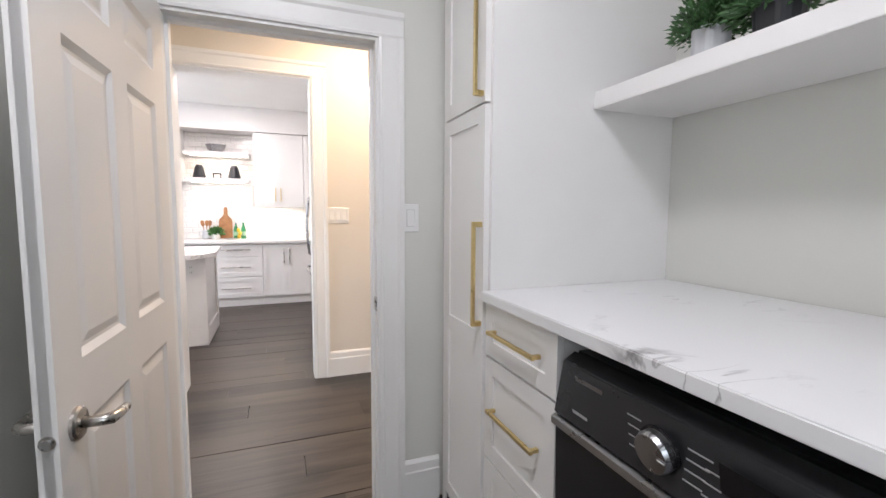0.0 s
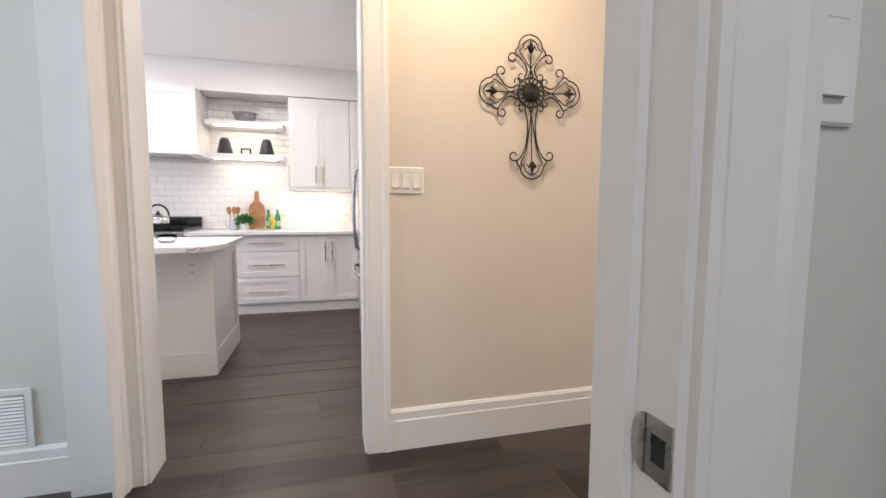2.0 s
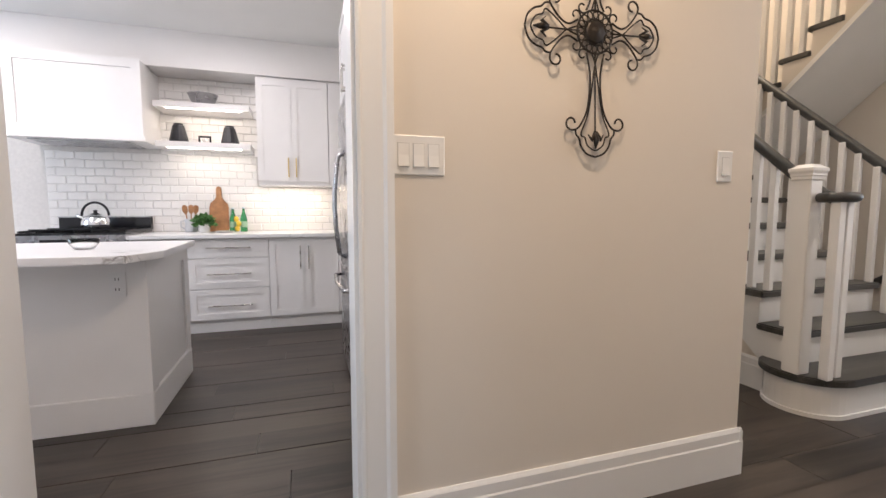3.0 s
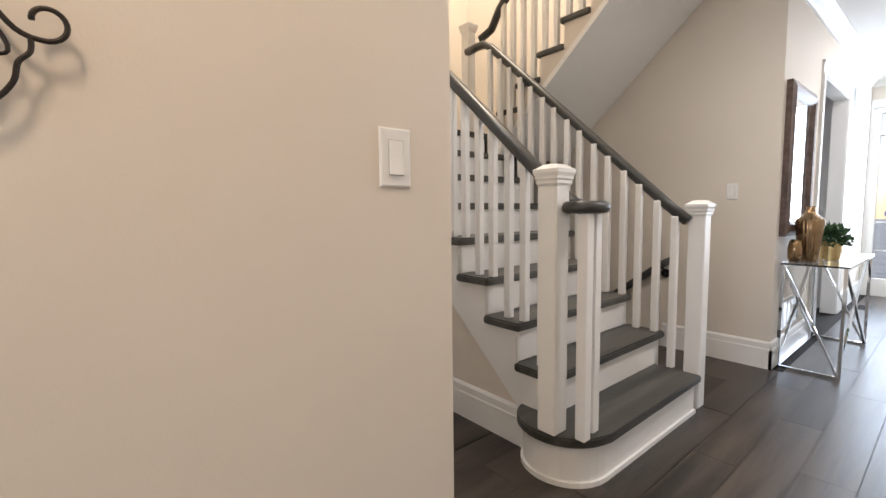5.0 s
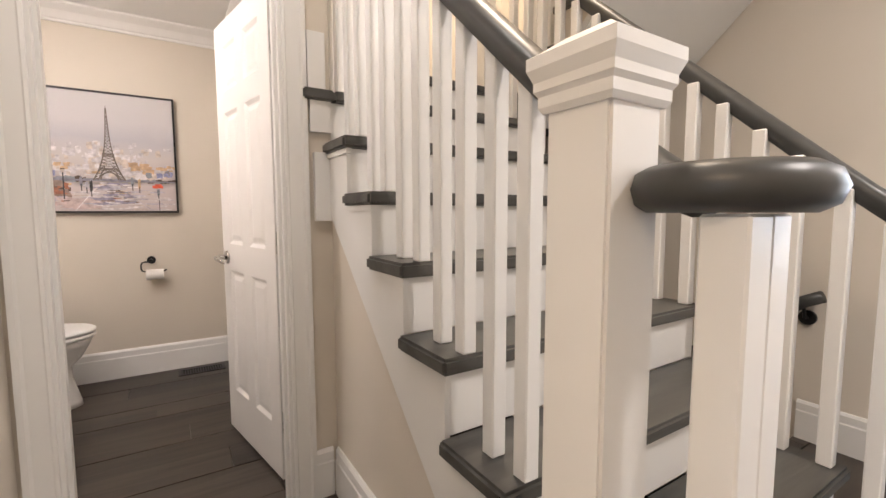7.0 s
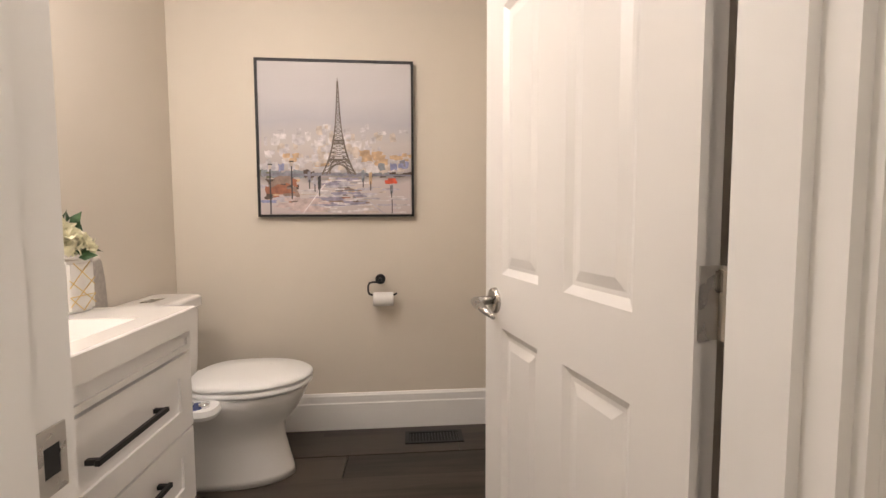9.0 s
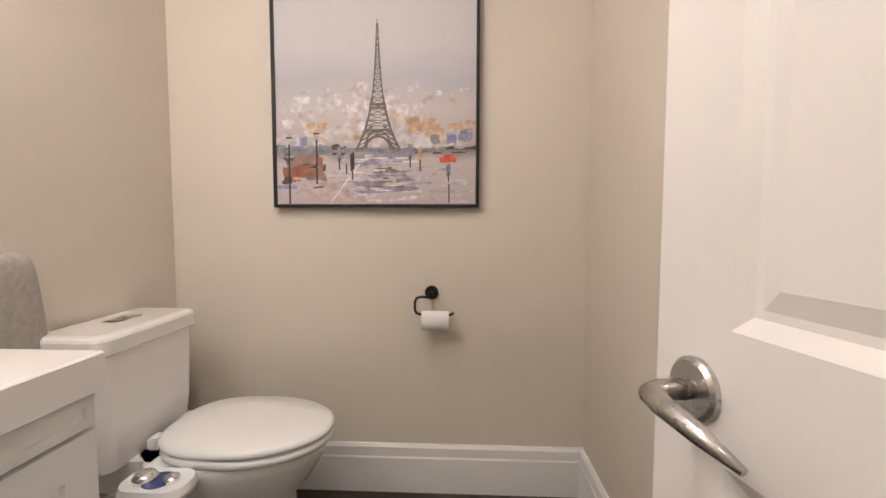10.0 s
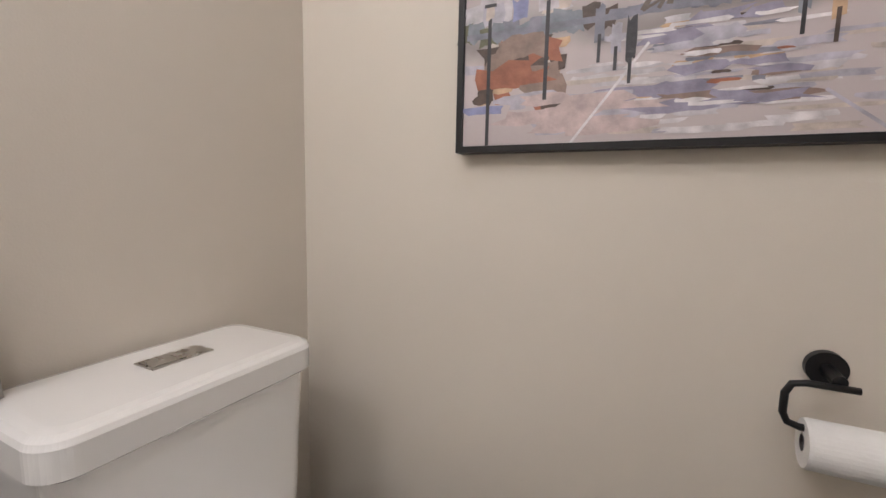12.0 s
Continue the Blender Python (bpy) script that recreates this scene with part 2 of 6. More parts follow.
def part(name, bm, material, parent=None, label="", smooth=False, bevel=0.0, seg=2, at=None):
    """Links bm as one mesh; bm is in the coordinates of the world, or of a local thing."""
    if bevel:
        bmesh.ops.bevel(bm, geom=list(bm.edges), offset=bevel, segments=seg, affect="EDGES", clamp_overlap=True)
    me = bpy.data.meshes.new(name)
    org = ORIGIN.get(parent, Vector((0, 0, 0)))
    base = Vector(at) if at is not None else org
    bmesh.ops.translate(bm, verts=bm.verts, vec=-base)
    bmesh.ops.recalc_face_normals(bm, faces=bm.faces)
    bm.to_mesh(me)
    bm.free()
    me.materials.append(material)
    if smooth:
        me.polygons.foreach_set("use_smooth", [True] * len(me.polygons))
    o = new(name, me)
    if parent is not None:
        o.parent = parent
    o.location = base - org
    ORIGIN[o] = base
    if label:
        o["label"] = label
    return o


def bx(x0, x1, y0, y1, z0, z1, bm=None):
    bm = bm or bmesh.new()
    v = [bm.verts.new((x, y, z)) for z in (min(z0, z1), max(z0, z1)) for x, y in
         ((min(x0, x1), min(y0, y1)), (max(x0, x1), min(y0, y1)), (max(x0, x1), max(y0, y1)), (min(x0, x1), max(y0, y1)))]
    for f in ((3, 2, 1, 0), (4, 5, 6, 7), (0, 1, 5, 4), (1, 2, 6, 5), (2, 3, 7, 6), (3, 0, 4, 7)):
        bm.faces.new([v[i] for i in f])
    return bm


def boxes(*rows):
    bm = bmesh.new()
    for r in rows:
        bx(*r, bm=bm)
    return bm


def prism(pts, axis, a, b, bm=None):
    """A polygon of (u, v) drawn out along an axis: x takes (y, z), y takes (x, z), z takes (x, y)."""
    bm = bm or bmesh.new()
    def p(u, v, w):
        return (w, u, v) if axis == "x" else (u, w, v) if axis == "y" else (u, v, w)
    r0 = [bm.verts.new(p(u, v, a)) for u, v in pts]
    r1 = [bm.verts.new(p(u, v, b)) for u, v in pts]
    bm.faces.new(r0)
    bm.faces.new(r1[::-1])
    for i in range(len(pts)):
        j = (i + 1) % len(pts)
        bm.faces.new((r0[i], r0[j], r1[j], r1[i]))
    return bm


def loft(rings, bm=None, caps=True):
    bm = bm or bmesh.new()
    vs = [[bm.verts.new(p) for p in r] for r in rings]
    for a, b in zip(vs, vs[1:]):
        for i in range(len(a)):
            j = (i + 1) % len(a)
            bm.faces.new((a[i], a[j], b[j], b[i]))
    if caps:
        bm.faces.new(vs[0][::-1])
        bm.faces.new(vs[-1])
    return bm


def lathe(profile, c=(0, 0, 0), n=28, bm=None, ribs=0, depth=0.0):
    rings = []
    for r, z in profile:
        rings.append([(c[0] + r * (1 + depth * math.cos(ribs * 2 * math.pi * i / n)) * math.cos(2 * math.pi * i / n),
                       c[1] + r * (1 + depth * math.cos(ribs * 2 * math.pi * i / n)) * math.sin(2 * math.pi * i / n), c[2] + z) for i in range(n)])
    return loft(rings, bm)


def tube(pts, r, n=8, bm=None):
    bm = bm or bmesh.new()
    pts = [Vector(p) for p in pts]
    rings, up = [], None
    for i, p in enumerate(pts):
        d = (pts[min(i + 1, len(pts) - 1)] - pts[max(i - 1, 0)]).normalized()
        if up is None:
            up = d.orthogonal().normalized()
        up = (up - d * up.dot(d)).normalized()
        s = d.cross(up)
        rr = r[i] if isinstance(r, (list, tuple)) else r
        rings.append([p + (up * math.cos(2 * math.pi * k / n) + s * math.sin(2 * math.pi * k / n)) * rr for k in range(n)])
    return loft(rings, bm)


def cyl(p, q, r, n=20, bm=None):
    return tube([p, q], r, n, bm)


def turn(bm, m):
    bmesh.ops.transform(bm, matrix=m, verts=bm.verts)
    return bm


def structure(name, bm, material, label, bevel=0.0, at=None):
    o = part(name, bm, material, None, label, bevel=bevel, at=at)
    o["kind"] = "structure"
    o["category"] = name.split("_")[0]
    return o


# ---- walls ----
H = 2.72
structure("wall_laundry_north", boxes((-0.42, -0.01, 1.50, 1.56, 0, H), (0.74, 1.92, 1.50, 1.56, 0, H), (-0.01, 0.74, 1.50, 1.56, 1.96, H)), GREY, "pale grey painted wall round the laundry doorway")
structure("wall_hall_south", boxes((-0.54, -0.01, 1.561, 1.62, 0, H), (0.74, 9.2, 1.561, 1.62, 0, H), (-0.01, 0.74, 1.561, 1.62, 1.96, H)), CREAM, "cream painted hall wall")
structure("wall_laundry_east", bx(1.80, 1.92, -1.6, 1.50, 0, H), GREY, "pale grey painted wall behind the counter")
structure("wall_laundry_west", bx(-0.42, -0.30, -1.6, 1.50, 0, H), GREY, "pale grey painted laundry wall")
structure("wall_laundry_south", bx(-0.42, 1.92, -1.72, -1.6, 0, H), GREY, "pale grey painted laundry wall")
structure("wall_hall_north", boxes((-0.365, -0.295, 3.125, 3.23, 0, H), (0.595, 2.13, 3.125, 3.23, 0, H), (-0.295, 0.595, 3.125, 3.23, 2.25, H)), CREAM, "cream painted wall beside the kitchen opening")
structure("wall_kitchen_south", boxes((-4.0, -0.295, 3.231, 3.295, 0, H), (0.595, 2.01, 3.231, 3.295, 0, H), (-0.295, 0.595, 3.231, 3.295, 2.25, H)), WHITEWALL, "white painted kitchen wall")
structure("wall_west_room", bx(-3.1, -0.54, 3.165, 3.23, 0, H), GREY, "pale grey painted wall with a return grille")
structure("wall_hall_west", boxes((-0.54, -0.365, 1.62, 1.95, 0, H), (-0.54, -0.365, 3.11, 3.23, 0, H), (-0.54, -0.365, 1.95, 3.11, 2.34, H)), GREY, "wall with a wide cased opening")
structure("wall_corridor_west", bx(2.01, 2.13, 3.231, 4.77, 0, H), CREAM, "cream painted corridor wall")
structure("wall_powder_south", boxes((1.30, 2.225, 4.77, 4.89, 0, H), (2.90, 3.07, 4.77, 4.89, 0, H), (2.225, 2.90, 4.77, 4.89, 2.045, H)), POWDER, "beige painted wall round the powder room doorway")
structure("wall_powder_west", bx(1.265, 1.385, 4.89, 6.87, 0, H), POWDER, "beige painted wall")
structure("wall_powder_north", bx(1.385, 3.005, 6.75, 6.87, 0, H), POWDER, "beige painted wall behind the toilet")
structure("wall_powder_east", boxes((3.005, 3.07, 4.89, 6.87, 0, H), (3.005, 3.07, 4.77, 6.87, H, 5.2)), POWDER, "beige painted wall between powder room and stairs")
structure("wall_kitchen_north", bx(-4.0, 1.30, 6.80, 6.92, 0, H), WHITEWALL, "white painted kitchen wall")
structure("wall_kitchen_east", bx(1.30, 1.42, 3.295, 4.77, 0, H), WHITEWALL, "white painted kitchen wall")
# window openings in the next two walls are assumed, out of view, for daylight
structure("wall_kitchen_west", boxes((-4.12, -4.0, 3.23, 3.9, 0, H), (-4.12, -4.0, 6.1, 6.92, 0, H), (-4.12, -4.0, 3.9, 6.1, 0, 0.85), (-4.12, -4.0, 3.9, 6.1, 2.3, H)), WHITEWALL, "white painted kitchen wall with a window opening")
structure("wall_room_west", boxes((-3.12, -3.0, 1.5, 1.75, 0, H), (-3.12, -3.0, 3.05, 3.23, 0, H), (-3.12, -3.0, 1.75, 3.05, 0, 0.8), (-3.12, -3.0, 1.75, 3.05, 2.25, H)), GREY, "pale grey wall with a window opening")
structure("wall_room_south", bx(-3.12, -0.541, 1.5, 1.62, 0, H), GREY, "pale grey wall")
structure("wall_stair_east", bx(5.167, 5.29, 3.33, 6.42, -2.6, 5.2), CREAM, "cream painted wall beside the stairs")
structure("wall_stair_north", bx(3.07, 5.167, 6.30, 6.42, -2.6, 5.2), CREAM, "cream painted wall behind the stair landing")
structure("wall_hall_mirror", boxes((5.167, 6.40, 3.21, 3.33, 0, H), (7.60, 9.2, 3.21, 3.33, 0, H), (6.40, 7.60, 3.21, 3.33, 2.25, H)), CREAM, "cream painted hall wall with a cased doorway")
structure("wall_upper_landing", bx(2.13, 5.29, 3.20, 3.32, H + 0.13, 5.2), CREAM, "cream painted wall above the hall")
structure("wall_upper_west", bx(3.0, 3.07, 3.32, 4.77, H + 0.13, 5.2), CREAM, "cream painted wall above the corridor")
structure("wall_front", boxes((9.2, 9.35, 1.5, 1.72, 0, H), (9.2, 9.35, 3.18, 3.33, 0, H), (9.2, 9.35, 1.72, 3.18, 2.36, H)), CREAM, "cream painted front wall round the entrance")
structure("wall_side_room", boxes((6.3, 6.39, 3.33, 5.4, 0, H), (7.85, 7.97, 3.33, 5.4, 0, H), (6.3, 7.97, 5.4, 5.52, 0, H)), WHITEWALL, "pale painted walls of a side room")
for nm, r, m in (("ceiling_laundry", (-0.42, 1.92, -1.72, 1.56, H, H + 0.1), CEIL), ("ceiling_hall", (-0.54, 9.35, 1.561, 3.32, H, H + 0.12), CEIL), ("ceiling_kitchen", (-4.12, 1.42, 3.321, 6.92, H, H + 0.1), CEIL),
                 ("ceiling_corridor", (2.0, 3.06, 3.321, 4.77, H, H + 0.12), CEIL), ("ceiling_powder", (1.385, 3.005, 4.89, 6.75, 2.41, 2.5), CEIL), ("ceiling_west_room", (-3.12, -0.541, 1.5, 3.32, H, H + 0.1), CEIL),
                 ("ceiling_stairs", (2.97, 5.29, 3.2, 6.42, 5.2, 5.3), CEIL), ("ceiling_side_room", (6.3, 7.97, 3.321, 5.52, H, H + 0.1), CEIL)):
    structure(nm, bx(*r), m, "matt white painted ceiling")


# ---- trim ----
def base_profile(h=0.19, d=0.017):
    return [(0, 0), (d, 0), (d, h * 0.72), (d * 0.8, h * 0.75), (d * 0.8, h * 0.93), (d * 0.35, h), (0, h)]


def baseboard(name, side, face, a, b, h=0.195):
    """side names the way that the wall faces."""
    pr = base_profile(h)
    if side in "-y+y":
        s = -1 if side == "-y" else 1
        bm = prism([(face + s * d, z) for d, z in pr], "x", a, b)
    else:
        s = -1 if side == "-x" else 1
        bm = prism([(face + s * d, z) for d, z in pr], "y", a, b)
    return structure(name, bm, TRIM, "white painted tall baseboard with a stepped top")


for side, face, a, b in (("-y", 1.50, 0.84, 1.0), ("+x", 2.13, 3.109, 4.752), ("-y", 3.125, 0.70, 2.147), ("-y", 3.165, -3.0, -0.54), ("-y", 4.77, 2.981, 3.05),
                         ("-y", 6.75, 1.385, 3.005), ("-x", 3.005, 4.95, 6.733), ("+x", 1.385, 5.83, 6.733), ("-x", 5.167, 3.193, 3.95), ("-y", 3.21, 5.15, 6.29), ("-y", 3.21, 7.71, 9.2), ("+y", 1.62, 0.87, 9.2), ("-x", 3.07, 3.68, 4.752)):
    baseboard("baseboard", side, face, a, b)


def casing_profile(w=0.095, d=0.022):
    """Across the casing from its inner edge: place, thickness."""
    return [(0, 0), (0, d * 0.6), (w * 0.1, d * 0.72), (w * 0.16, d * 0.6), (w * 0.7, d * 0.7), (w * 0.8, d), (w, d), (w, 0)]


def casing_y(name, y, out, x0, x1, top, w=0.095, left=True, right=True, wl=None):
    """Casing round an opening in a wall that faces -y (out=-1) or +y (out=1)."""
    o = structure(name, bmesh.new(), TRIM, "white painted moulded door casing")
    ORIGIN[o] = Vector((0, 0, 0))
    wl = wl or w
    if left:
        part("casing_leg", prism([(x0 - u, y + out * d) for u, d in casing_profile(wl)], "z", 0, top), TRIM, o)
    if right:
        part("casing_leg", prism([(x1 + u, y + out * d) for u, d in casing_profile(w)], "z", 0, top), TRIM, o)
    part("casing_head", prism([(y + out * d, top + u) for u, d in casing_profile(w)], "x", x0 - (wl if left else 0), x1 + (w if right else 0)), TRIM, o)
    return o


def casing_x(name, x, out, y0, y1, top, w=0.095):
    o = structure(name, bmesh.new(), TRIM, "white painted moulded door casing")
    ORIGIN[o] = Vector((0, 0, 0))
    for s, yy in ((-1, y0), (1, y1)):
        part("casing_leg", prism([(x + out * d, yy + s * u) for u, d in casing_profile(w)], "z", 0, top), TRIM, o)
    part("casing_head", prism([(x + out * d, top + u) for u, d in casing_profile(w)], "y", y0 - w, y1 + w), TRIM, o)
    return o


def jamb(name, x0, x1, y0, y1, top, stop=None):
    o = structure(name, bmesh.new(), TRIM, "white painted door jamb")
    ORIGIN[o] = Vector((0, 0, 0))
    for a, b in ((x0, x0 + 0.014), (x1 - 0.014, x1)):
        part("jamb_side", bx(a, b, y0, y1, 0, top), TRIM, o)
    part("jamb_head", bx(x0 + 0.014, x1 - 0.014, y0, y1, top - 0.014, top), TRIM, o)
    if stop:
        part("door_stop", bx(x0 + 0.014, x0 + 0.026, stop, stop + 0.035, 0, top - 0.014), TRIM, o)
        part("door_stop", bx(x1 - 0.026, x1 - 0.014, stop, stop + 0.035, 0, top - 0.014), TRIM, o)
        part("door_stop", bx(x0 + 0.026, x1 - 0.026, stop, stop + 0.035, top - 0.026, top - 0.014), TRIM, o)
    return o


casing_y("trim_laundry_casing", 1.50, -1, -0.01, 0.74, 1.96, 0.10)
casing_y("trim_laundry_casing", 1.62, 1, -0.01, 0.74, 1.96, 0.10)
jamb("trim_laundry_jamb", -0.012, 0.742, 1.498, 1.622, 1.962, stop=1.55)
casing_y("trim_kitchen_casing", 3.125, -1, -0.295, 0.595, 2.25, 0.105, wl=0.066)
casing_y("trim_kitchen_casing", 3.295, 1, -0.295, 0.595, 2.25, 0.10)
jamb("trim_kitchen_jamb", -0.297, 0.597, 3.123, 3.297, 2.252)
casing_y("trim_powder_casing", 4.77, -1, 2.225, 2.90, 2.045, 0.08)
casing_y("trim_powder_casing", 4.89, 1, 2.225, 2.90, 2.045, 0.085)
jamb("trim_powder_jamb", 2.223, 2.902, 4.768, 4.892, 2.047, stop=4.80)
casing_y("trim_side_casing", 3.21, -1, 6.40, 7.60, 2.25, 0.11)
jamb("trim_side_jamb", 6.398, 7.602, 3.208, 3.332, 2.252)
casing_x("trim_west_casing", -0.365, 1, 1.95, 3.0, 2.34, 0.1)
structure("trim_west_jamb", boxes((-0.545, -0.36, 3.098, 3.11, 0, 2.34), (-0.545, -0.36, 1.95, 1.962, 0, 2.34), (-0.545, -0.36, 1.962, 3.098, 2.326, 2.34)), TRIM, "white painted lining of the wide opening")


def crown(name, side, face, a, b, top, s=0.10):
    pr = [(0, 0), (s, 0), (s, -s * 0.12), (s * 0.86, -s * 0.22), (s * 0.5, -s * 0.42), (s * 0.24, -s * 0.8), (s * 0.14, -s * 0.86), (s * 0.14, -s), (0, -s)]
    k = 1 if side[0] == "+" else -1
    bm = prism([(face + k * d, top + z) for d, z in pr], "x" if side[1] == "y" else "y", a, b)
    return structure(name, bm, TRIM, "white painted crown moulding")


for side, face, a, b, top in (("-y", 3.125, -0.365, 2.13, H), ("-y", 3.21, 5.167, 9.2, H), ("-x", 9.2, 1.62, 3.21, H), ("+y", 1.62, -0.365, 9.2, H),
                              ("-y", 6.75, 1.385, 3.005, 2.41), ("+x", 1.385, 4.89, 6.75, 2.41), ("-x", 3.005, 4.89, 6.75, 2.41), ("+y", 4.89, 1.385, 3.005, 2.41)):
    crown("trim_crown", side, face, a, b, top)


# ---- staircase ----
def tread_y(n):
    return 3.4905 + 0.2075 * (n - 2)


def tread_z(n):
    return 0.025 + 0.195 * n


def bull(inset, n=14):
    """Outline of the rounded starting step."""
    c, r = (3.12, 3.487), 0.222 - inset
    return [(c[0] + r * math.cos(a), c[1] + r * math.sin(a)) for a in [math.pi / 2 + math.pi * k / n for k in range(n + 1)]] + [(4.075 - inset * 0.5, 3.265 + inset), (4.075 - inset * 0.5, 3.709 - inset)]


def newel(parent, x, y, z0, top, w=0.087):
    p = part("newel_post", bx(x - w / 2, x + w / 2, y - w / 2, y + w / 2, z0, top - 0.075), TRIM, parent, "square white painted newel post", bevel=0.004, at=(x, y, z0))
    rows = [(w / 2 + 0.003, top - 0.085), (w / 2 + 0.007, top - 0.078), (w / 2 + 0.007, top - 0.066), (w / 2 + 0.011, top - 0.06), (w / 2 + 0.011, top - 0.05), (w / 2 + 0.017, top - 0.036), (w / 2 + 0.017, top - 0.022), (w / 2 + 0.006, top - 0.016), (0.03, top - 0.002), (0.01, top)]
    part("newel_cap", loft([[(x - h, y - h, z), (x + h, y - h, z), (x + h, y + h, z), (x - h, y + h, z)] for h, z in rows]), TRIM, p, "stepped white cap with a shallow pyramid top")
    return p


BAL = 0.037


def baluster(parent, x, y, z0, z1, w=BAL):
    part("baluster", bx(x - w / 2, x + w / 2, y - w / 2, y + w / 2, z0, z1), TRIM, parent, bevel=0.003, seg=1)


def rail(parent, pts, name="handrail"):
    """Handrail with a rounded top and a narrower foot, swept through pts."""
    prof = [(-0.020, -0.028), (0.020, -0.028), (0.024, -0.012), (0.030, 0.0), (0.028, 0.016), (0.016, 0.027), (0, 0.030), (-0.016, 0.027), (-0.028, 0.016), (-0.030, 0.0), (-0.024, -0.012)]
    pts = [Vector(p) for p in pts]
    rings = []
    for i, p in enumerate(pts):
        d = (pts[min(i + 1, len(pts) - 1)] - pts[max(i - 1, 0)]).normalized()
        s = d.cross(Vector((0, 0, 1))).normalized()
        u = s.cross(d)
        rings.append([p + s * a + u * b for a, b in prof])
    part(name, loft(rings), RAILM, parent, "dark grey stained wooden handrail", smooth=True)


stairs = thing("staircase", "white painted staircase with dark grey stained treads and handrails", "staircase", (3.6, 3.6, 0))
part("riser", prism(bull(0.03), "z", 0.0, 0.18), TRIM, stairs, "rounded white starting step")
part("shoe_moulding", prism(bull(0.018), "z", 0.0, 0.022), TRIM, stairs)
part("tread", prism(bull(0.0), "z", 0.18, 0.22), TREAD, stairs, "dark grey tread with a rounded bullnose end", bevel=0.006)
for n in range(2, 10):
    y, z = tread_y(n), tread_z(n)
    last = n == 9
    x0 = 3.035 if n < 8 else 2.965 if n == 8 else 3.08
    yb = 6.29 if last else y + 0.2375
    if n == 8:
        part("tread", boxes((3.08, 4.13, y, yb, z - 0.04, z)), TREAD, stairs, bevel=0.008)
        part("tread_end", bx(x0, 3.079, y, 4.768, z - 0.04, z), TREAD, stairs, bevel=0.006)
    else:
        part("tread", bx(x0, 4.13 if not last else 5.16, y, yb, z - 0.04, z), TREAD, stairs, "dark grey landing boards" if last else "", bevel=0.008)
    part("riser", bx(3.0705, 4.10, y + 0.03, y + 0.045, tread_z(n - 1), z - 0.041), TRIM, stairs)
    if n < 8:
        part("tread_moulding", bx(3.048, 3.068, y + 0.012, yb - 0.02, z - 0.058, z - 0.041), TRIM, stairs)


def saw(k0, k1, x0, x1, zlow):
    bm = bmesh.new()
    for n in range(k0, k1 + 1):
        ya, yb = tread_y(n) + 0.03, min(tread_y(n + 1) + 0.03, 4.768)
        prism([(ya, zlow(ya)), (yb, zlow(yb)), (yb, tread_z(n) - 0.041), (ya, tread_z(n) - 0.041)], "x", x0, x1, bm)
    bmesh.ops.remove_doubles(bm, verts=bm.verts, dist=0.0002)
    return bm


def low(y):
    return max(0.0, 0.135 + 0.9 * (y - 3.65))


part("stringer", saw(2, 7, 3.056, 3.07, low), TRIM, stairs, "white painted cut stringer")
part("stringer", saw(2, 7, 4.10, 4.115, low), TRIM, stairs, "white painted cut stringer")
part("skirt_block", boxes((3.0, 3.068, 4.742, 4.768, 1.10, 1.355), (2.99, 3.068, 4.752, 4.768, 1.43, 1.545), (2.985, 3.05, 4.752, 4.768, 1.586, 1.79)), TRIM, stairs, "white painted skirt blocks against the wall")
new1 = newel(stairs, 2.957, 3.447, 0.22, 1.329)
new2 = newel(stairs, 4.163, 3.336, 0.0, 1.19)
# left handrail, ending in a flat round volute
VC = (3.023, 3.345, 1.155)
part("volute", lathe([(0.0, -0.024), (0.074, -0.024), (0.089, -0.016), (0.095, 0.0), (0.089, 0.016), (0.074, 0.024), (0.0, 0.026)], VC, 32), RAILM, stairs, "flat round dark grey end of the handrail", smooth=True)
rail(stairs, [(3.085, 3.39, 1.152), (3.095, 3.45, 1.172), (3.10, 3.52, 1.223), (3.10, 3.66, 1.345), (3.10, 5.0, 2.567)])
for x, y in ((2.985, 3.318), (3.075, 3.335)):
    baluster(stairs, x, y, 0.22, 1.13, 0.045)
for n in range(2, 10):
    for dy in (0.025, 0.125):
        y = tread_y(n) + dy
        baluster(stairs, 3.11, y, tread_z(n), 1.345 + 0.912 * (y - 3.66) - 0.02)
# right handrail
rail(stairs, [(4.105, 3.375, 1.075), (4.105, 3.5, 1.18), (4.105, 4.90, 2.455), (4.105, 4.98, 2.50), (4.105, 5.06, 2.505), (4.12, 5.2, 2.505)])
for n in range(1, 9):
    for dy in ((0.115,) if n == 1 else (0.045, 0.155)):
        y = (3.32 if n == 1 else tread_y(n)) + dy
        baluster(stairs, 4.085, y, tread_z(n), 1.18 + 0.911 * (y - 3.5) - 0.02)
newel(stairs, 4.17, 5.235, 1.78, 2.77)
structure("wall_under_stairs", prism([(3.68, 0), (4.77, 0), (4.77, low(4.77)), (3.68, low(3.68))], "x", 3.07, 3.10), CREAM, "cream painted wall under the stairs")
structure("wall_stair_core", prism([(3.60, -2.6), (5.0, -2.6), (5.0, 1.6), (3.60, 0.2)], "x", 4.12, 4.16), CREAM, "cream painted wall of the basement stairwell")

upper = thing("upper_staircase", "upper flight of white stairs with dark grey treads", "staircase", (4.7, 4.5, 1.78))
NK = 7


def un(k):
    return 4.93 - 0.2075 * (k - 1)


def uz(k):
    return 1.965 + 0.18 * (k - 1)


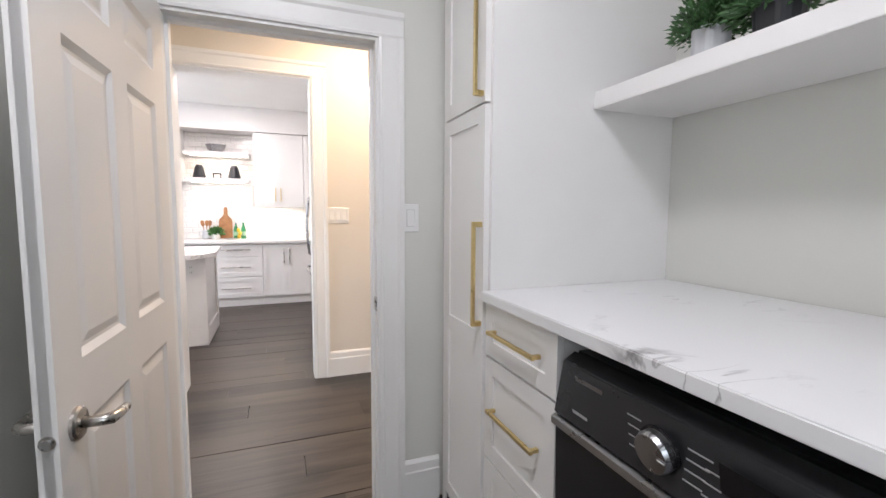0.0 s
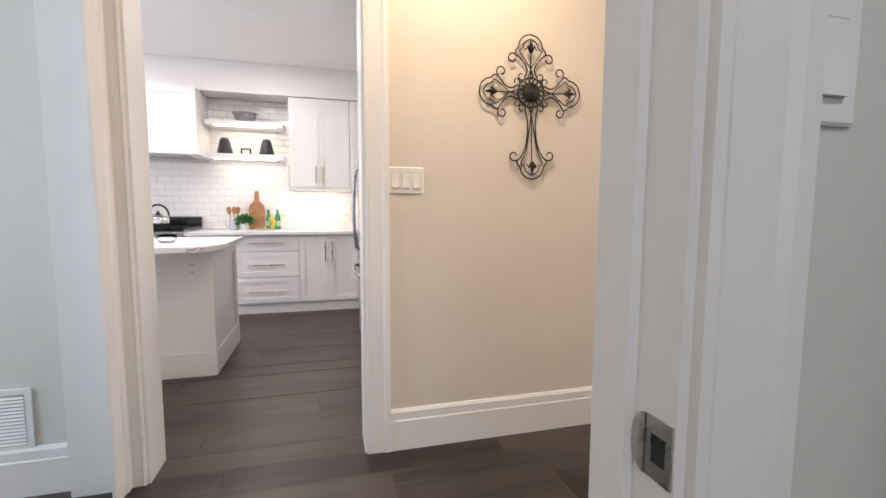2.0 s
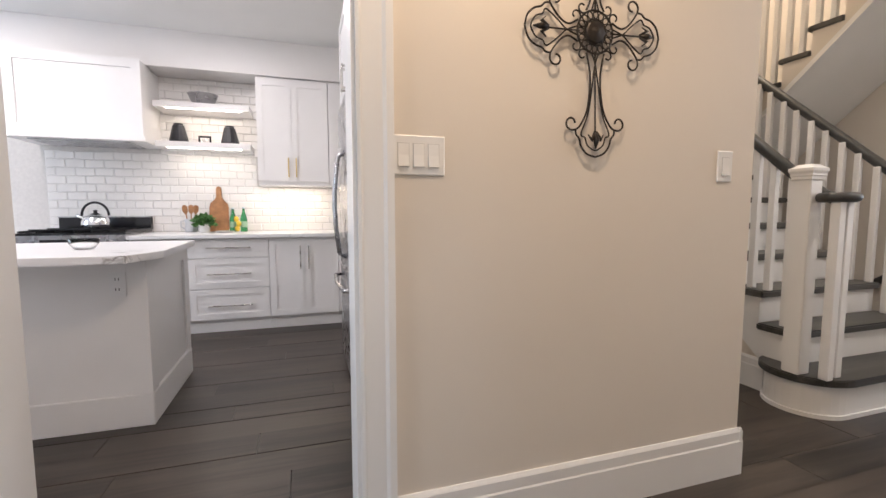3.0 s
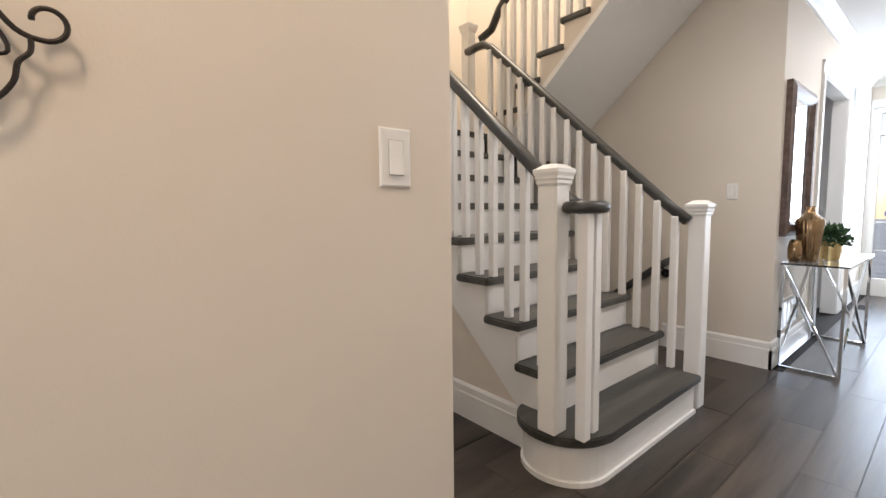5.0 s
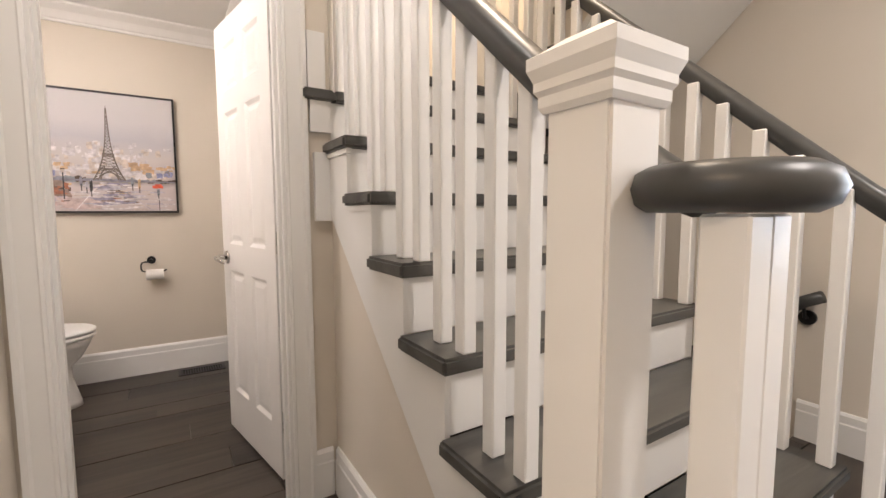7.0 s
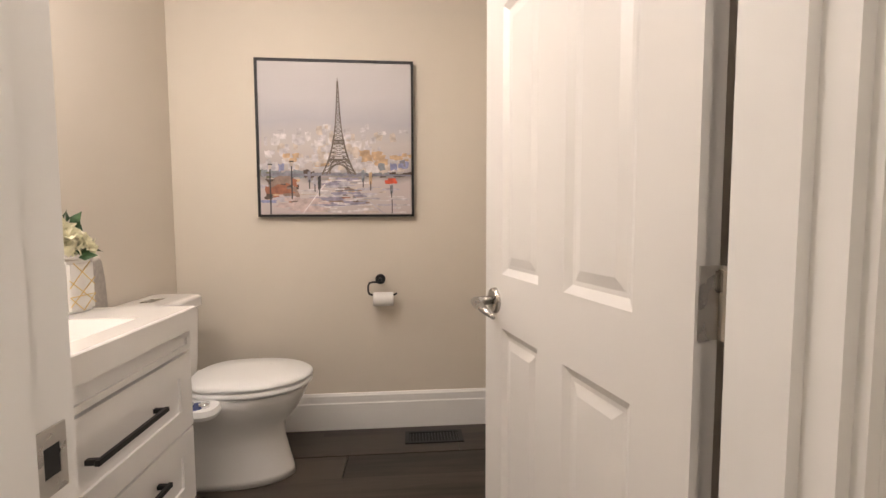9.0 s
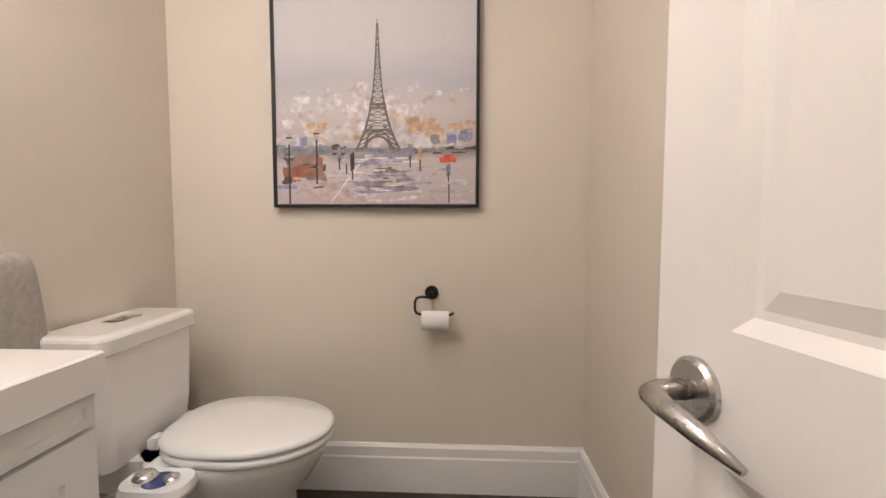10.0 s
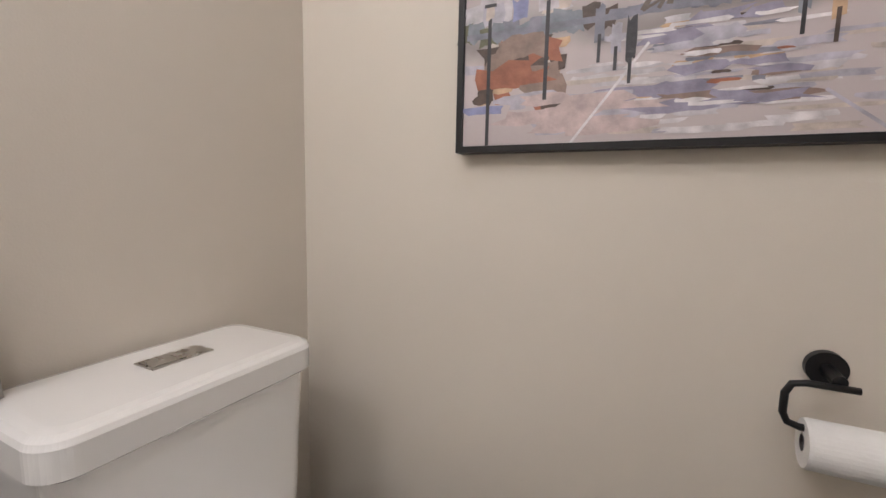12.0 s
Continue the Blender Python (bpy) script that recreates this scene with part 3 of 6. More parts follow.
for k in range(1, NK + 1):
    part("tread", bx(4.185, 5.16, un(k) - 0.2375, un(k), uz(k) - 0.04, uz(k)), TREAD, upper, bevel=0.008)
    part("riser", bx(4.22, 5.16, un(k) - 0.045, un(k) - 0.03, uz(k) - 0.18, uz(k) - 0.041), TRIM, upper)
    for dy in (0.05, 0.153):
        y = un(k) - dy
        baluster(upper, 4.235, y, uz(k), uz(1) + 0.82 + 0.868 * (un(1) - y))


def soff(y):
    return 1.905 + 0.885 * (4.618 - y)


ye = un(NK + 1) - 0.03
ust = bmesh.new()
for k in range(1, NK + 1):
    ya, yb = un(k) - 0.03, un(k + 1) - 0.03
    prism([(ya, soff(ya)), (yb, soff(yb)), (yb, uz(k) - 0.041), (ya, uz(k) - 0.041)], "x", 4.205, 4.22, ust)
bmesh.ops.remove_doubles(ust, verts=ust.verts, dist=0.0002)
part("stringer", ust, CREAM, upper, "cream painted stringer")
part("stringer_trim", prism([(4.9, soff(4.9) - 0.02), (ye, soff(ye) - 0.02), (ye, soff(ye) + 0.03), (4.9, soff(4.9) + 0.03)], "x", 4.195, 4.204), TRIM, upper, "white trim along the stringer")
part("soffit", prism([(4.95, soff(4.95)), (ye, soff(ye)), (ye, soff(ye) + 0.05), (4.95, soff(4.95) + 0.05)], "x", 4.221, 5.16), TRIM, upper, "white painted sloping underside")
rail(upper, [(4.235, 5.15, uz(1) + 0.66), (4.235, 5.02, uz(1) + 0.70), (4.235, 4.93, uz(1) + 0.83), (4.235, un(NK + 1), uz(1) + 0.83 + 0.868 * (un(1) - un(NK + 1)))])

base_st = thing("basement_staircase", "dark basement stairs going down behind the railing", "staircase", (4.65, 4.5, -1.2))
for k in range(9):
    part("tread", bx(4.17, 5.16, 3.96 + 0.22 * k, 4.20 + 0.22 * k, -0.24 - 0.19 * k, -0.2 - 0.19 * k), TREAD, base_st, bevel=0.006)
    part("riser", bx(4.17, 5.16, 3.955 + 0.22 * k, 3.965 + 0.22 * k, -0.2 - 0.19 * k, -0.014 - 0.19 * k), TRIM, base_st)
hr = thing("wall_handrail", "dark grey wall handrail on black round brackets", "handrail", (5.11, 4.3, 0.5))
rail(hr, [(5.10, 3.86, 0.735), (5.10, 3.93, 0.70), (5.10, 5.4, -0.41)])
for y, z in ((3.93, 0.70), (4.75, 0.08)):
    b = part("bracket_plate", cyl((5.166, y, z - 0.085), (5.150, y, z - 0.085), 0.036, 24), BLACK, hr, "round black bracket plate")
    part("bracket_arm", tube([(5.155, y, z - 0.085), (5.12, y, z - 0.08), (5.10, y, z - 0.03)], 0.008), BLACK, b)


# ---- doors ----
def panel_door(name, label, w, h, m, t=0.035, lz=0.88, hinge_z=(0.25, 1.0, 1.78)):
    """Six-panel door: local x runs from the hinge to the latch, the two faces look along -y and y."""
    d = tagged(new(name), label, "door")
    ORIGIN[d] = Vector((0, 0, 0))
    s, mid = 0.105, 0.095
    cols = [(s, (w - mid) / 2), ((w + mid) / 2, w - s)]
    rows = [(0.22, 0.835), (0.968, 1.60), (1.70, h - 0.11)]
    bm = bx(0, w, -t / 2 + 0.009, t / 2 - 0.009, 0, h)
    zs = [0] + [z for r in rows for z in r] + [h]
    for a, b in ((0, s), (w - s, w), (cols[0][1], cols[1][0])):
        bx(a, b, -t / 2, t / 2, 0, h, bm)
    for a, b in cols:
        for k in range(0, 8, 2):
            bx(a, b, -t / 2, t / 2, zs[k], zs[k + 1], bm)
        for z0, z1 in rows:
            for sg in (-1, 1):
                y0, y1, y2 = sg * (t / 2 - 0.009), sg * (t / 2 - 0.004), sg * t / 2
                # sloping sticking round the panel, and the raised field
                for e0, e1, ya, yb in ((0.0, 0.016, y2, y0),):
                    o = [(a + e0, ya, z0 + e0), (b - e0, ya, z0 + e0), (b - e0, ya, z1 - e0), (a + e0, ya, z1 - e0)]
                    i = [(a + e1, yb, z0 + e1), (b - e1, yb, z0 + e1), (b - e1, yb, z1 - e1), (a + e1, yb, z1 - e1)]
                    loft([o, i], bm, caps=False)
                f0, f1 = 0.024, 0.044
                loft([[(a + f0, y0, z0 + f0), (b - f0, y0, z0 + f0), (b - f0, y0, z1 - f0), (a + f0, y0, z1 - f0)],
                      [(a + f1, y1, z0 + f1), (b - f1, y1, z0 + f1), (b - f1, y1, z1 - f1), (a + f1, y1, z1 - f1)]], bm)
    part("leaf", bm, DOORP, d)
    lx = w - 0.065
    for sg in (-1, 1):
        y = sg * t / 2
        rose = part("rose", lathe([(0.0, 0), (0.033, 0), (0.033, 0.006), (0.029, 0.010), (0.012, 0.011), (0.0, 0.011)], n=28), NICKEL, d, "round satin nickel rose", smooth=False)
        rose.matrix_basis = pose(lx, y, lz, -90 * sg)
        lv = tube([(0, 0, 0.005), (0, 0, 0.045), (-0.006, 0.0, 0.056), (-0.03, 0.002, 0.060), (-0.075, 0.008, 0.058), (-0.115, 0.018, 0.052)], [0.011, 0.011, 0.012, 0.011, 0.0095, 0.004], 12)
        part("lever", lv, NICKEL, rose, "satin nickel lever handle", smooth=True)
    lp = part("latch_plate", cyl((w - 0.001, 0, lz - 0.005), (w + 0.002, 0, lz - 0.005), 0.0135, 24), NICKEL, d, "round satin nickel latch plate")
    part("latch_bolt", cyl((w + 0.0015, 0, lz - 0.005), (w + 0.008, 0, lz - 0.005), 0.009, 16), STEEL, lp)
    for z in hinge_z:
        hg = part("hinge", cyl((-0.006, -t / 2 - 0.004, z - 0.045), (-0.006, -t / 2 - 0.004, z + 0.045), 0.007, 12), NICKEL, d, "satin nickel butt hinge")
        part("hinge_leaf", bx(-0.002, -0.0005, -t / 2, t / 2 - 0.004, z - 0.045, z + 0.045), NICKEL, hg)
    d.matrix_world = m
    return d


panel_door("door_laundry", "white six-panel door standing open with satin nickel lever", 0.79, 1.945, pose(-0.014, 1.495, 0.012, 0, 0, -92.0), lz=0.85)
panel_door("door_powder_room", "white six-panel door standing open with satin nickel lever", 0.668, 2.02, pose(2.907, 4.947, 0.010, 0, 0, 101.0), lz=0.898)


def strike(name, m):
    """Strike plate with a rounded lip: local x across the jamb, y out of it."""
    o = tagged(new(name), "satin nickel strike plate let into the white jamb", "strike plate")
    ORIGIN[o] = Vector((0, 0, 0))
    part("plate", boxes((-0.016, 0.016, -0.002, 0, -0.03, -0.014), (-0.016, 0.016, -0.002, 0, 0.014, 0.03), (-0.016, -0.009, -0.002, 0, -0.014, 0.014), (0.009, 0.016, -0.002, 0, -0.014, 0.014)), NICKEL, o)
    # dark sheet on the jamb for the shaded bolt hole
    part("pocket", bx(-0.009, 0.009, -0.0012, -0.0004, -0.014, 0.014), SHADOWGAP, o)
    lip = [(-0.0165 - 0.018 * math.sin(math.pi * k / 12), 0.03 * math.cos(math.pi * k / 12)) for k in range(13)]
    part("lip", prism(lip, "y", -0.0035, -0.0005), NICKEL, o, "rounded lip")
    o.matrix_world = m


strike("strike_plate", pose(0.728, 1.516, 0.895, 0, 0, -90))
strike("strike_plate", pose(2.239, 4.86, 0.90, 0, 0, 90))


# ---- switches, grilles ----
def switch(label, gangs, m, w=None):
    w = w or 0.072 + 0.046 * (gangs - 1)
    o = tagged(new("light_switch"), label, "light switch", "wall switches")
    ORIGIN[o] = Vector((0, 0, 0))
    part("plate", loft([[(-u, y, -v), (u, y, -v), (u, y, v), (-u, y, v)] for u, v, y in ((w / 2, 0.058, -0.0005), (w / 2, 0.058, -0.004), (w / 2 - 0.003, 0.055, -0.006))]), PLAST, o)
    for k in range(gangs):
        c = (k - (gangs - 1) / 2) * 0.046
        # grey piece paints the shaded gap round the rocker
        part("rocker_frame", bx(c - 0.0175, c + 0.0175, -0.0068, -0.0062, -0.035, 0.035), mat_gap, o)
        part("rocker", prism([(-0.0068, -0.0335), (-0.012, -0.0335), (-0.0085, 0.0), (-0.0075, 0.0335), (-0.0068, 0.0335)], "x", c - 0.016, c + 0.016), PLAST, o)
    o.matrix_world = m
    return o


# flat grey with the shade of narrow gaps put into it
mat_gap = mat("gap_shade", (0.5, 0.5, 0.49), 0.6)
switch("white double-wide plate with three rocker switches", 3, pose(0.776, 3.125, 1.249), 0.163)
switch("white single rocker switch on the cream wall", 1, pose(1.981, 3.125, 1.254))
switch("white single rocker switch beside the laundry door", 1, pose(0.87, 1.50, 1.252))
switch("white single rocker switch on the stair wall", 1, pose(5.167, 3.482, 1.265, 0, 0, -90))


def grille(label, w, h, m, banks=3):
    o = tagged(new("wall_vent"), label, "air vent")
    ORIGIN[o] = Vector((0, 0, 0))
    part("frame", boxes((-w / 2, w / 2, -0.008, 0, -h / 2, -h / 2 + 0.022), (-w / 2, w / 2, -0.008, 0, h / 2 - 0.022, h / 2), (-w / 2, -w / 2 + 0.022, -0.008, 0, -h / 2 + 0.022, h / 2 - 0.022),
                        (w / 2 - 0.022, w / 2, -0.008, 0, -h / 2 + 0.022, h / 2 - 0.022)), PLAST, o)
    # grey sheet gives the shade between the slats by its colour
    part("backing", bx(-w / 2 + 0.022, w / 2 - 0.022, -0.0015, -0.0005, -h / 2 + 0.022, h / 2 - 0.022), mat_gap, o)
    bw = (w - 0.044) / banks
    for k in range(banks):
        x0 = -w / 2 + 0.022 + k * bw
        if k:
            part("mullion", bx(x0 - 0.004, x0 + 0.004, -0.007, -0.0016, -h / 2 + 0.022, h / 2 - 0.022), PLAST, o)
        ns = int((h - 0.05) / 0.014)
        for j in range(ns):
            z = -h / 2 + 0.028 + j * 0.014
            part("slat", prism([(-0.0018, z + 0.007), (-0.0075, z), (-0.0065, z), (-0.0012, z + 0.0085)], "x", x0 + 0.005, x0 + bw - 0.005), PLAST, o)
    o.matrix_world = m


grille("white painted return air grille low on the wall", 0.34, 0.25, pose(-0.85, 3.165, 0.305))
grille("white painted return air grille low on the hall wall", 0.56, 0.24, pose(5.62, 3.21, 0.345), 5)
grille("white painted air grille high on the hall wall", 0.26, 0.27, pose(7.88, 3.21, 2.29), 1)

# ---- iron cross ----
cross = thing("wall_cross", "dark bronzed wrought iron scrollwork wall cross", "wall decoration", (1.37, 3.108, 1.62))
cx, cz, cy = 1.371, 1.668, 3.108


def scroll(c, r0, r1, a0, a1, n=14):
    return [(c[0] + (r0 + (r1 - r0) * k / n) * math.cos(a0 + (a1 - a0) * k / n), c[1] + (r0 + (r1 - r0) * k / n) * math.sin(a0 + (a1 - a0) * k / n)) for k in range(n + 1)]


def smooth_line(p, n=5):
    out = []
    q = [p[0]] + list(p) + [p[-1]]
    for i in range(1, len(q) - 2):
        for k in range(n):
            t = k / n
            out.append(tuple(0.5 * (2 * q[i][j] + (q[i + 1][j] - q[i - 1][j]) * t + (2 * q[i - 1][j] - 5 * q[i][j] + 4 * q[i + 1][j] - q[i + 2][j]) * t * t
                                    + (3 * q[i][j] - q[i - 1][j] - 3 * q[i + 1][j] + q[i + 2][j]) * t ** 3) for j in (0, 1)))
    out.append(tuple(p[-1]))
    return out


def arm(angle, length):
    """One arm: local u along the arm, v across; mirrored wires, an arched head, curls and a leaf finial."""
    bm = bmesh.new()
    ca, sa = math.cos(angle), math.sin(angle)
    def P(u, v, dy=0.0):
        return (cx + u * ca - v * sa, cy + dy, cz + u * sa + v * ca)
    e = length - 0.085
    k = (e - 0.175) * 0.8
    for s in (-1, 1):
        outer = smooth_line([(0.066, 0.034 * s), (0.10 + k * 0.4, 0.019 * s), (0.13 + k, 0.030 * s), (e - 0.018, 0.058 * s), (e - 0.003, 0.080 * s)])
        curl = scroll((e - 0.025, 0.092 * s), 0.023, 0.013, -0.3 * s, s * 4.7, 18)
        tube([P(*q) for q in outer[:-1] + curl], 0.0033, 6, bm)
        head = smooth_line([(e - 0.006, 0.076 * s), (e + 0.012, 0.074 * s), (e + 0.026, 0.062 * s), (e + 0.05, 0.055 * s), (e + 0.074, 0.034 * s), (e + 0.085, 0)])
        tube([P(*q) for q in head], 0.0033, 6, bm)
        inner = smooth_line([(0.066, -0.014 * s), (0.11, 0.002 * s), (0.14 + k, 0.026 * s), (e + 0.008, 0.055 * s), (e + 0.022, 0.040 * s), (e + 0.045, 0.032 * s), (e + 0.060, 0.012 * s), (e + 0.064, 0)])
        tube([P(*q) for q in inner], 0.0027, 6, bm)
    tube([P(0.06, 0), P(e + 0.01, 0)], 0.0027, 6, bm)
    part("scrollwork", bm, IRON, cross, smooth=True)
    fin = bmesh.new()
    for v in (0, 0.016, -0.016):
        tip = (e + 0.058, 0) if v == 0 else (e + 0.012, v * 1.9)
        tube([P(e + 0.002, v * 0.2, -0.003), P(e + 0.03, v * 1.1, -0.007), P(tip[0], tip[1], -0.003)], [0.004, 0.0105 if v == 0 else 0.006, 0.002], 8, fin)
    part("leaf_finial", fin, IRON, cross, "cast leaf finial", smooth=True)


arm(radians(92), 0.262)
arm(radians(2), 0.258)
arm(radians(182), 0.258)
arm(radians(-88), 0.402)
ring = bmesh.new()
for r, th in ((0.068, 0.0035), (0.041, 0.003)):
    tube([(cx + r * math.cos(a), cy, cz + r * math.sin(a)) for a in [2 * math.pi * k / 32 for k in range(33)]], th, 6, ring)
for k in range(16):
    a = 2 * math.pi * k / 16
    tube([(cx + (0.054 + 0.012 * math.cos(q)) * math.cos(a + 0.17 * math.sin(q)), cy, cz + (0.054 + 0.012 * math.cos(q)) * math.sin(a + 0.17 * math.sin(q))) for q in [2 * math.pi * j / 10 for j in range(11)]], 0.0022, 5, ring)
part("rosette_ring", ring, IRON, cross, smooth=True)
disc = lathe([(0.0, 0), (0.038, 0), (0.038, 0.004), (0.030, 0.010), (0.020, 0.008), (0.012, 0.014), (0.0, 0.016)], n=24, ribs=8, depth=0.05)
part("rosette", turn(disc, Matrix.Translation((cx, cy + 0.002, cz)) @ Matrix.Rotation(radians(90), 4, "X")), IRON, cross, "cast flower boss", smooth=True)
for k in range(4):
    for s in (-1, 1):
        curls = bmesh.new()
        a = radians(47 + 90 * k + 12 * s)
        c = (cx + 0.088 * math.cos(a), cz + 0.088 * math.sin(a))
        tube([(u, cy, v) for u, v in scroll(c, 0.019, 0.008, a + math.pi, a + math.pi + s * 4.6)], 0.0028, 6, curls)
        part("curl", curls, IRON, cross, smooth=True)


# ---- cabinets ----
def front(parent, name, x0, x1, z0, z1, handle=None, hm=GOLD, fr=0.055, material=None, hl=0.3):
    """Shaker front facing -y at y=0, with a bar handle: 'h' level, 'l'/'r' upright near that edge."""
    g = 0.0015
    x0, x1, z0, z1 = x0 + g, x1 - g, z0 + g, z1 - g
    fr = min(fr, (z1 - z0) * 0.3)
    bm = bmesh.new()
    for r in ((x0, x0 + fr, z0, z1), (x1 - fr, x1, z0, z1), (x0 + fr, x1 - fr, z0, z0 + fr), (x0 + fr, x1 - fr, z1 - fr, z1)):
        bx(r[0], r[1], -0.020, 0, r[2], r[3], bm)
    bmesh.ops.remove_doubles(bm, verts=bm.verts, dist=0.0002)
    p = part(name, bm, material or CAB, parent)
    part("panel", bx(x0 + fr - 0.001, x1 - fr + 0.001, -0.013, -0.001, z0 + fr - 0.001, z1 - fr + 0.001), material or CAB, p)
    if handle:
        kind, c, length = handle
        if kind == "h":
            xm = (x0 + x1) / 2
            hb = boxes((xm - length / 2, xm + length / 2, -0.052, -0.041, c - 0.006, c + 0.006), (xm - length / 2 + 0.004, xm - length / 2 + 0.016, -0.042, -0.02, c - 0.006, c + 0.006), (xm + length / 2 - 0.016, xm + length / 2 - 0.004, -0.042, -0.02, c - 0.006, c + 0.006))
        else:
            xm = x0 + 0.035 if kind == "l" else x1 - 0.035
            hb = boxes((xm - 0.006, xm + 0.006, -0.052, -0.041, c - length / 2, c + length / 2), (xm - 0.006, xm + 0.006, -0.042, -0.02, c - length / 2 + 0.004, c - length / 2 + 0.016), (xm - 0.006, xm + 0.006, -0.042, -0.02, c + length / 2 - 0.016, c + length / 2 - 0.004))
        part("handle", hb, hm, p, {"brushed_gold": "brushed gold bar handle", "satin_nickel": "satin nickel bar handle"}.get(hm.name, "matt black bar handle"), bevel=0.0012, seg=1)
    return p


def cabinet(name, label, w, d, z0, z1, m, fronts, hm=GOLD, toe=0.0, inset=0.02):
    """Body behind the fronts: local x across, fronts look along -y."""
    o = tagged(new(name), label, "cabinet")
    ORIGIN[o] = Vector((0, 0, 0))
    part("body", bx(0.0005, w - 0.0005, 0.0005, d, z0 + toe, z1), CAB, o)
    if toe:
        part("toe_kick", bx(0.0005, w - 0.0005, inset, d, z0, z0 + toe - 0.001), CAB, o)
    for nm, x0, x1, a, b, hd in fronts:
        front(o, nm, x0, x1, a, b, hd, hm)
    o.matrix_world = m
    return o


# laundry: tall pantry, drawers, washer, counter, shelf; they face -x
cabinet("pantry_cabinet", "tall white shaker pantry cabinet with brushed gold handles", 0.41, 0.78, 0, 2.6, pose(1.02, 1.478, 0, 0, 0, -90),
        [("door", 0.04, 0.41, 0.08, 1.635, None), ("door", 0.04, 0.41, 1.64, 2.55, None)], toe=0.08)
pantry = bpy.data.objects["pantry_cabinet"]
for dn, z, ln in (("door", 1.065, 0.36), ("door.001", 1.84, 0.36)):
    xm = 0.41 - 0.02
    part("handle", boxes((xm - 0.007, xm + 0.007, -0.055, -0.043, z - ln / 2, z + ln / 2), (xm - 0.009, xm + 0.009, -0.044, -0.02, z - ln / 2, z - ln / 2 + 0.018), (xm - 0.009, xm + 0.009, -0.044, -0.02, z + ln / 2 - 0.018, z + ln / 2)),
         GOLD, bpy.data.objects[dn], "brushed gold bar handle", bevel=0.0015, seg=1)
part("filler", bx(0.001, 0.0385, -0.008, 0.0, 0.0, 2.6), CAB, pantry)
part("mid_rail", bx(0.0975, 0.3525, -0.0198, -0.0131, 0.80, 0.86), CAB, bpy.data.objects["door"])
part("side_panel", bx(0.411, 0.428, -0.001, 0.78, 0.0, 2.6), CAB, pantry, "smooth white end panel")
cabinet("drawer_cabinet", "white shaker drawer unit with brushed gold handles", 0.405, 0.75, 0, 0.98, pose(1.02, 1.047, 0, 0, 0, -90),
        [("drawer", 0.0, 0.405, 0.80, 0.975, ("h", 0.893, 0.27)), ("drawer", 0.0, 0.405, 0.445, 0.795, ("h", 0.633, 0.27)), ("drawer", 0.0, 0.405, 0.085, 0.44, ("h", 0.30, 0.27))], toe=0.08)
ctop = thing("laundry_countertop", "white quartz countertop with dark grey veins", "countertop", (1.4, 0.0, 0.98))
part("slab", bx(0.98, 1.797, -1.55, 1.048, 0.981, 1.015), MARBLE, ctop, bevel=0.003)
shelf = thing("floating_shelf", "thick white floating shelf above the counter", "shelf", (1.6, 0.3, 1.65))
part("board", bx(1.42, 1.797, -1.3, 1.048, 1.645, 1.705), CAB, shelf, bevel=0.002)



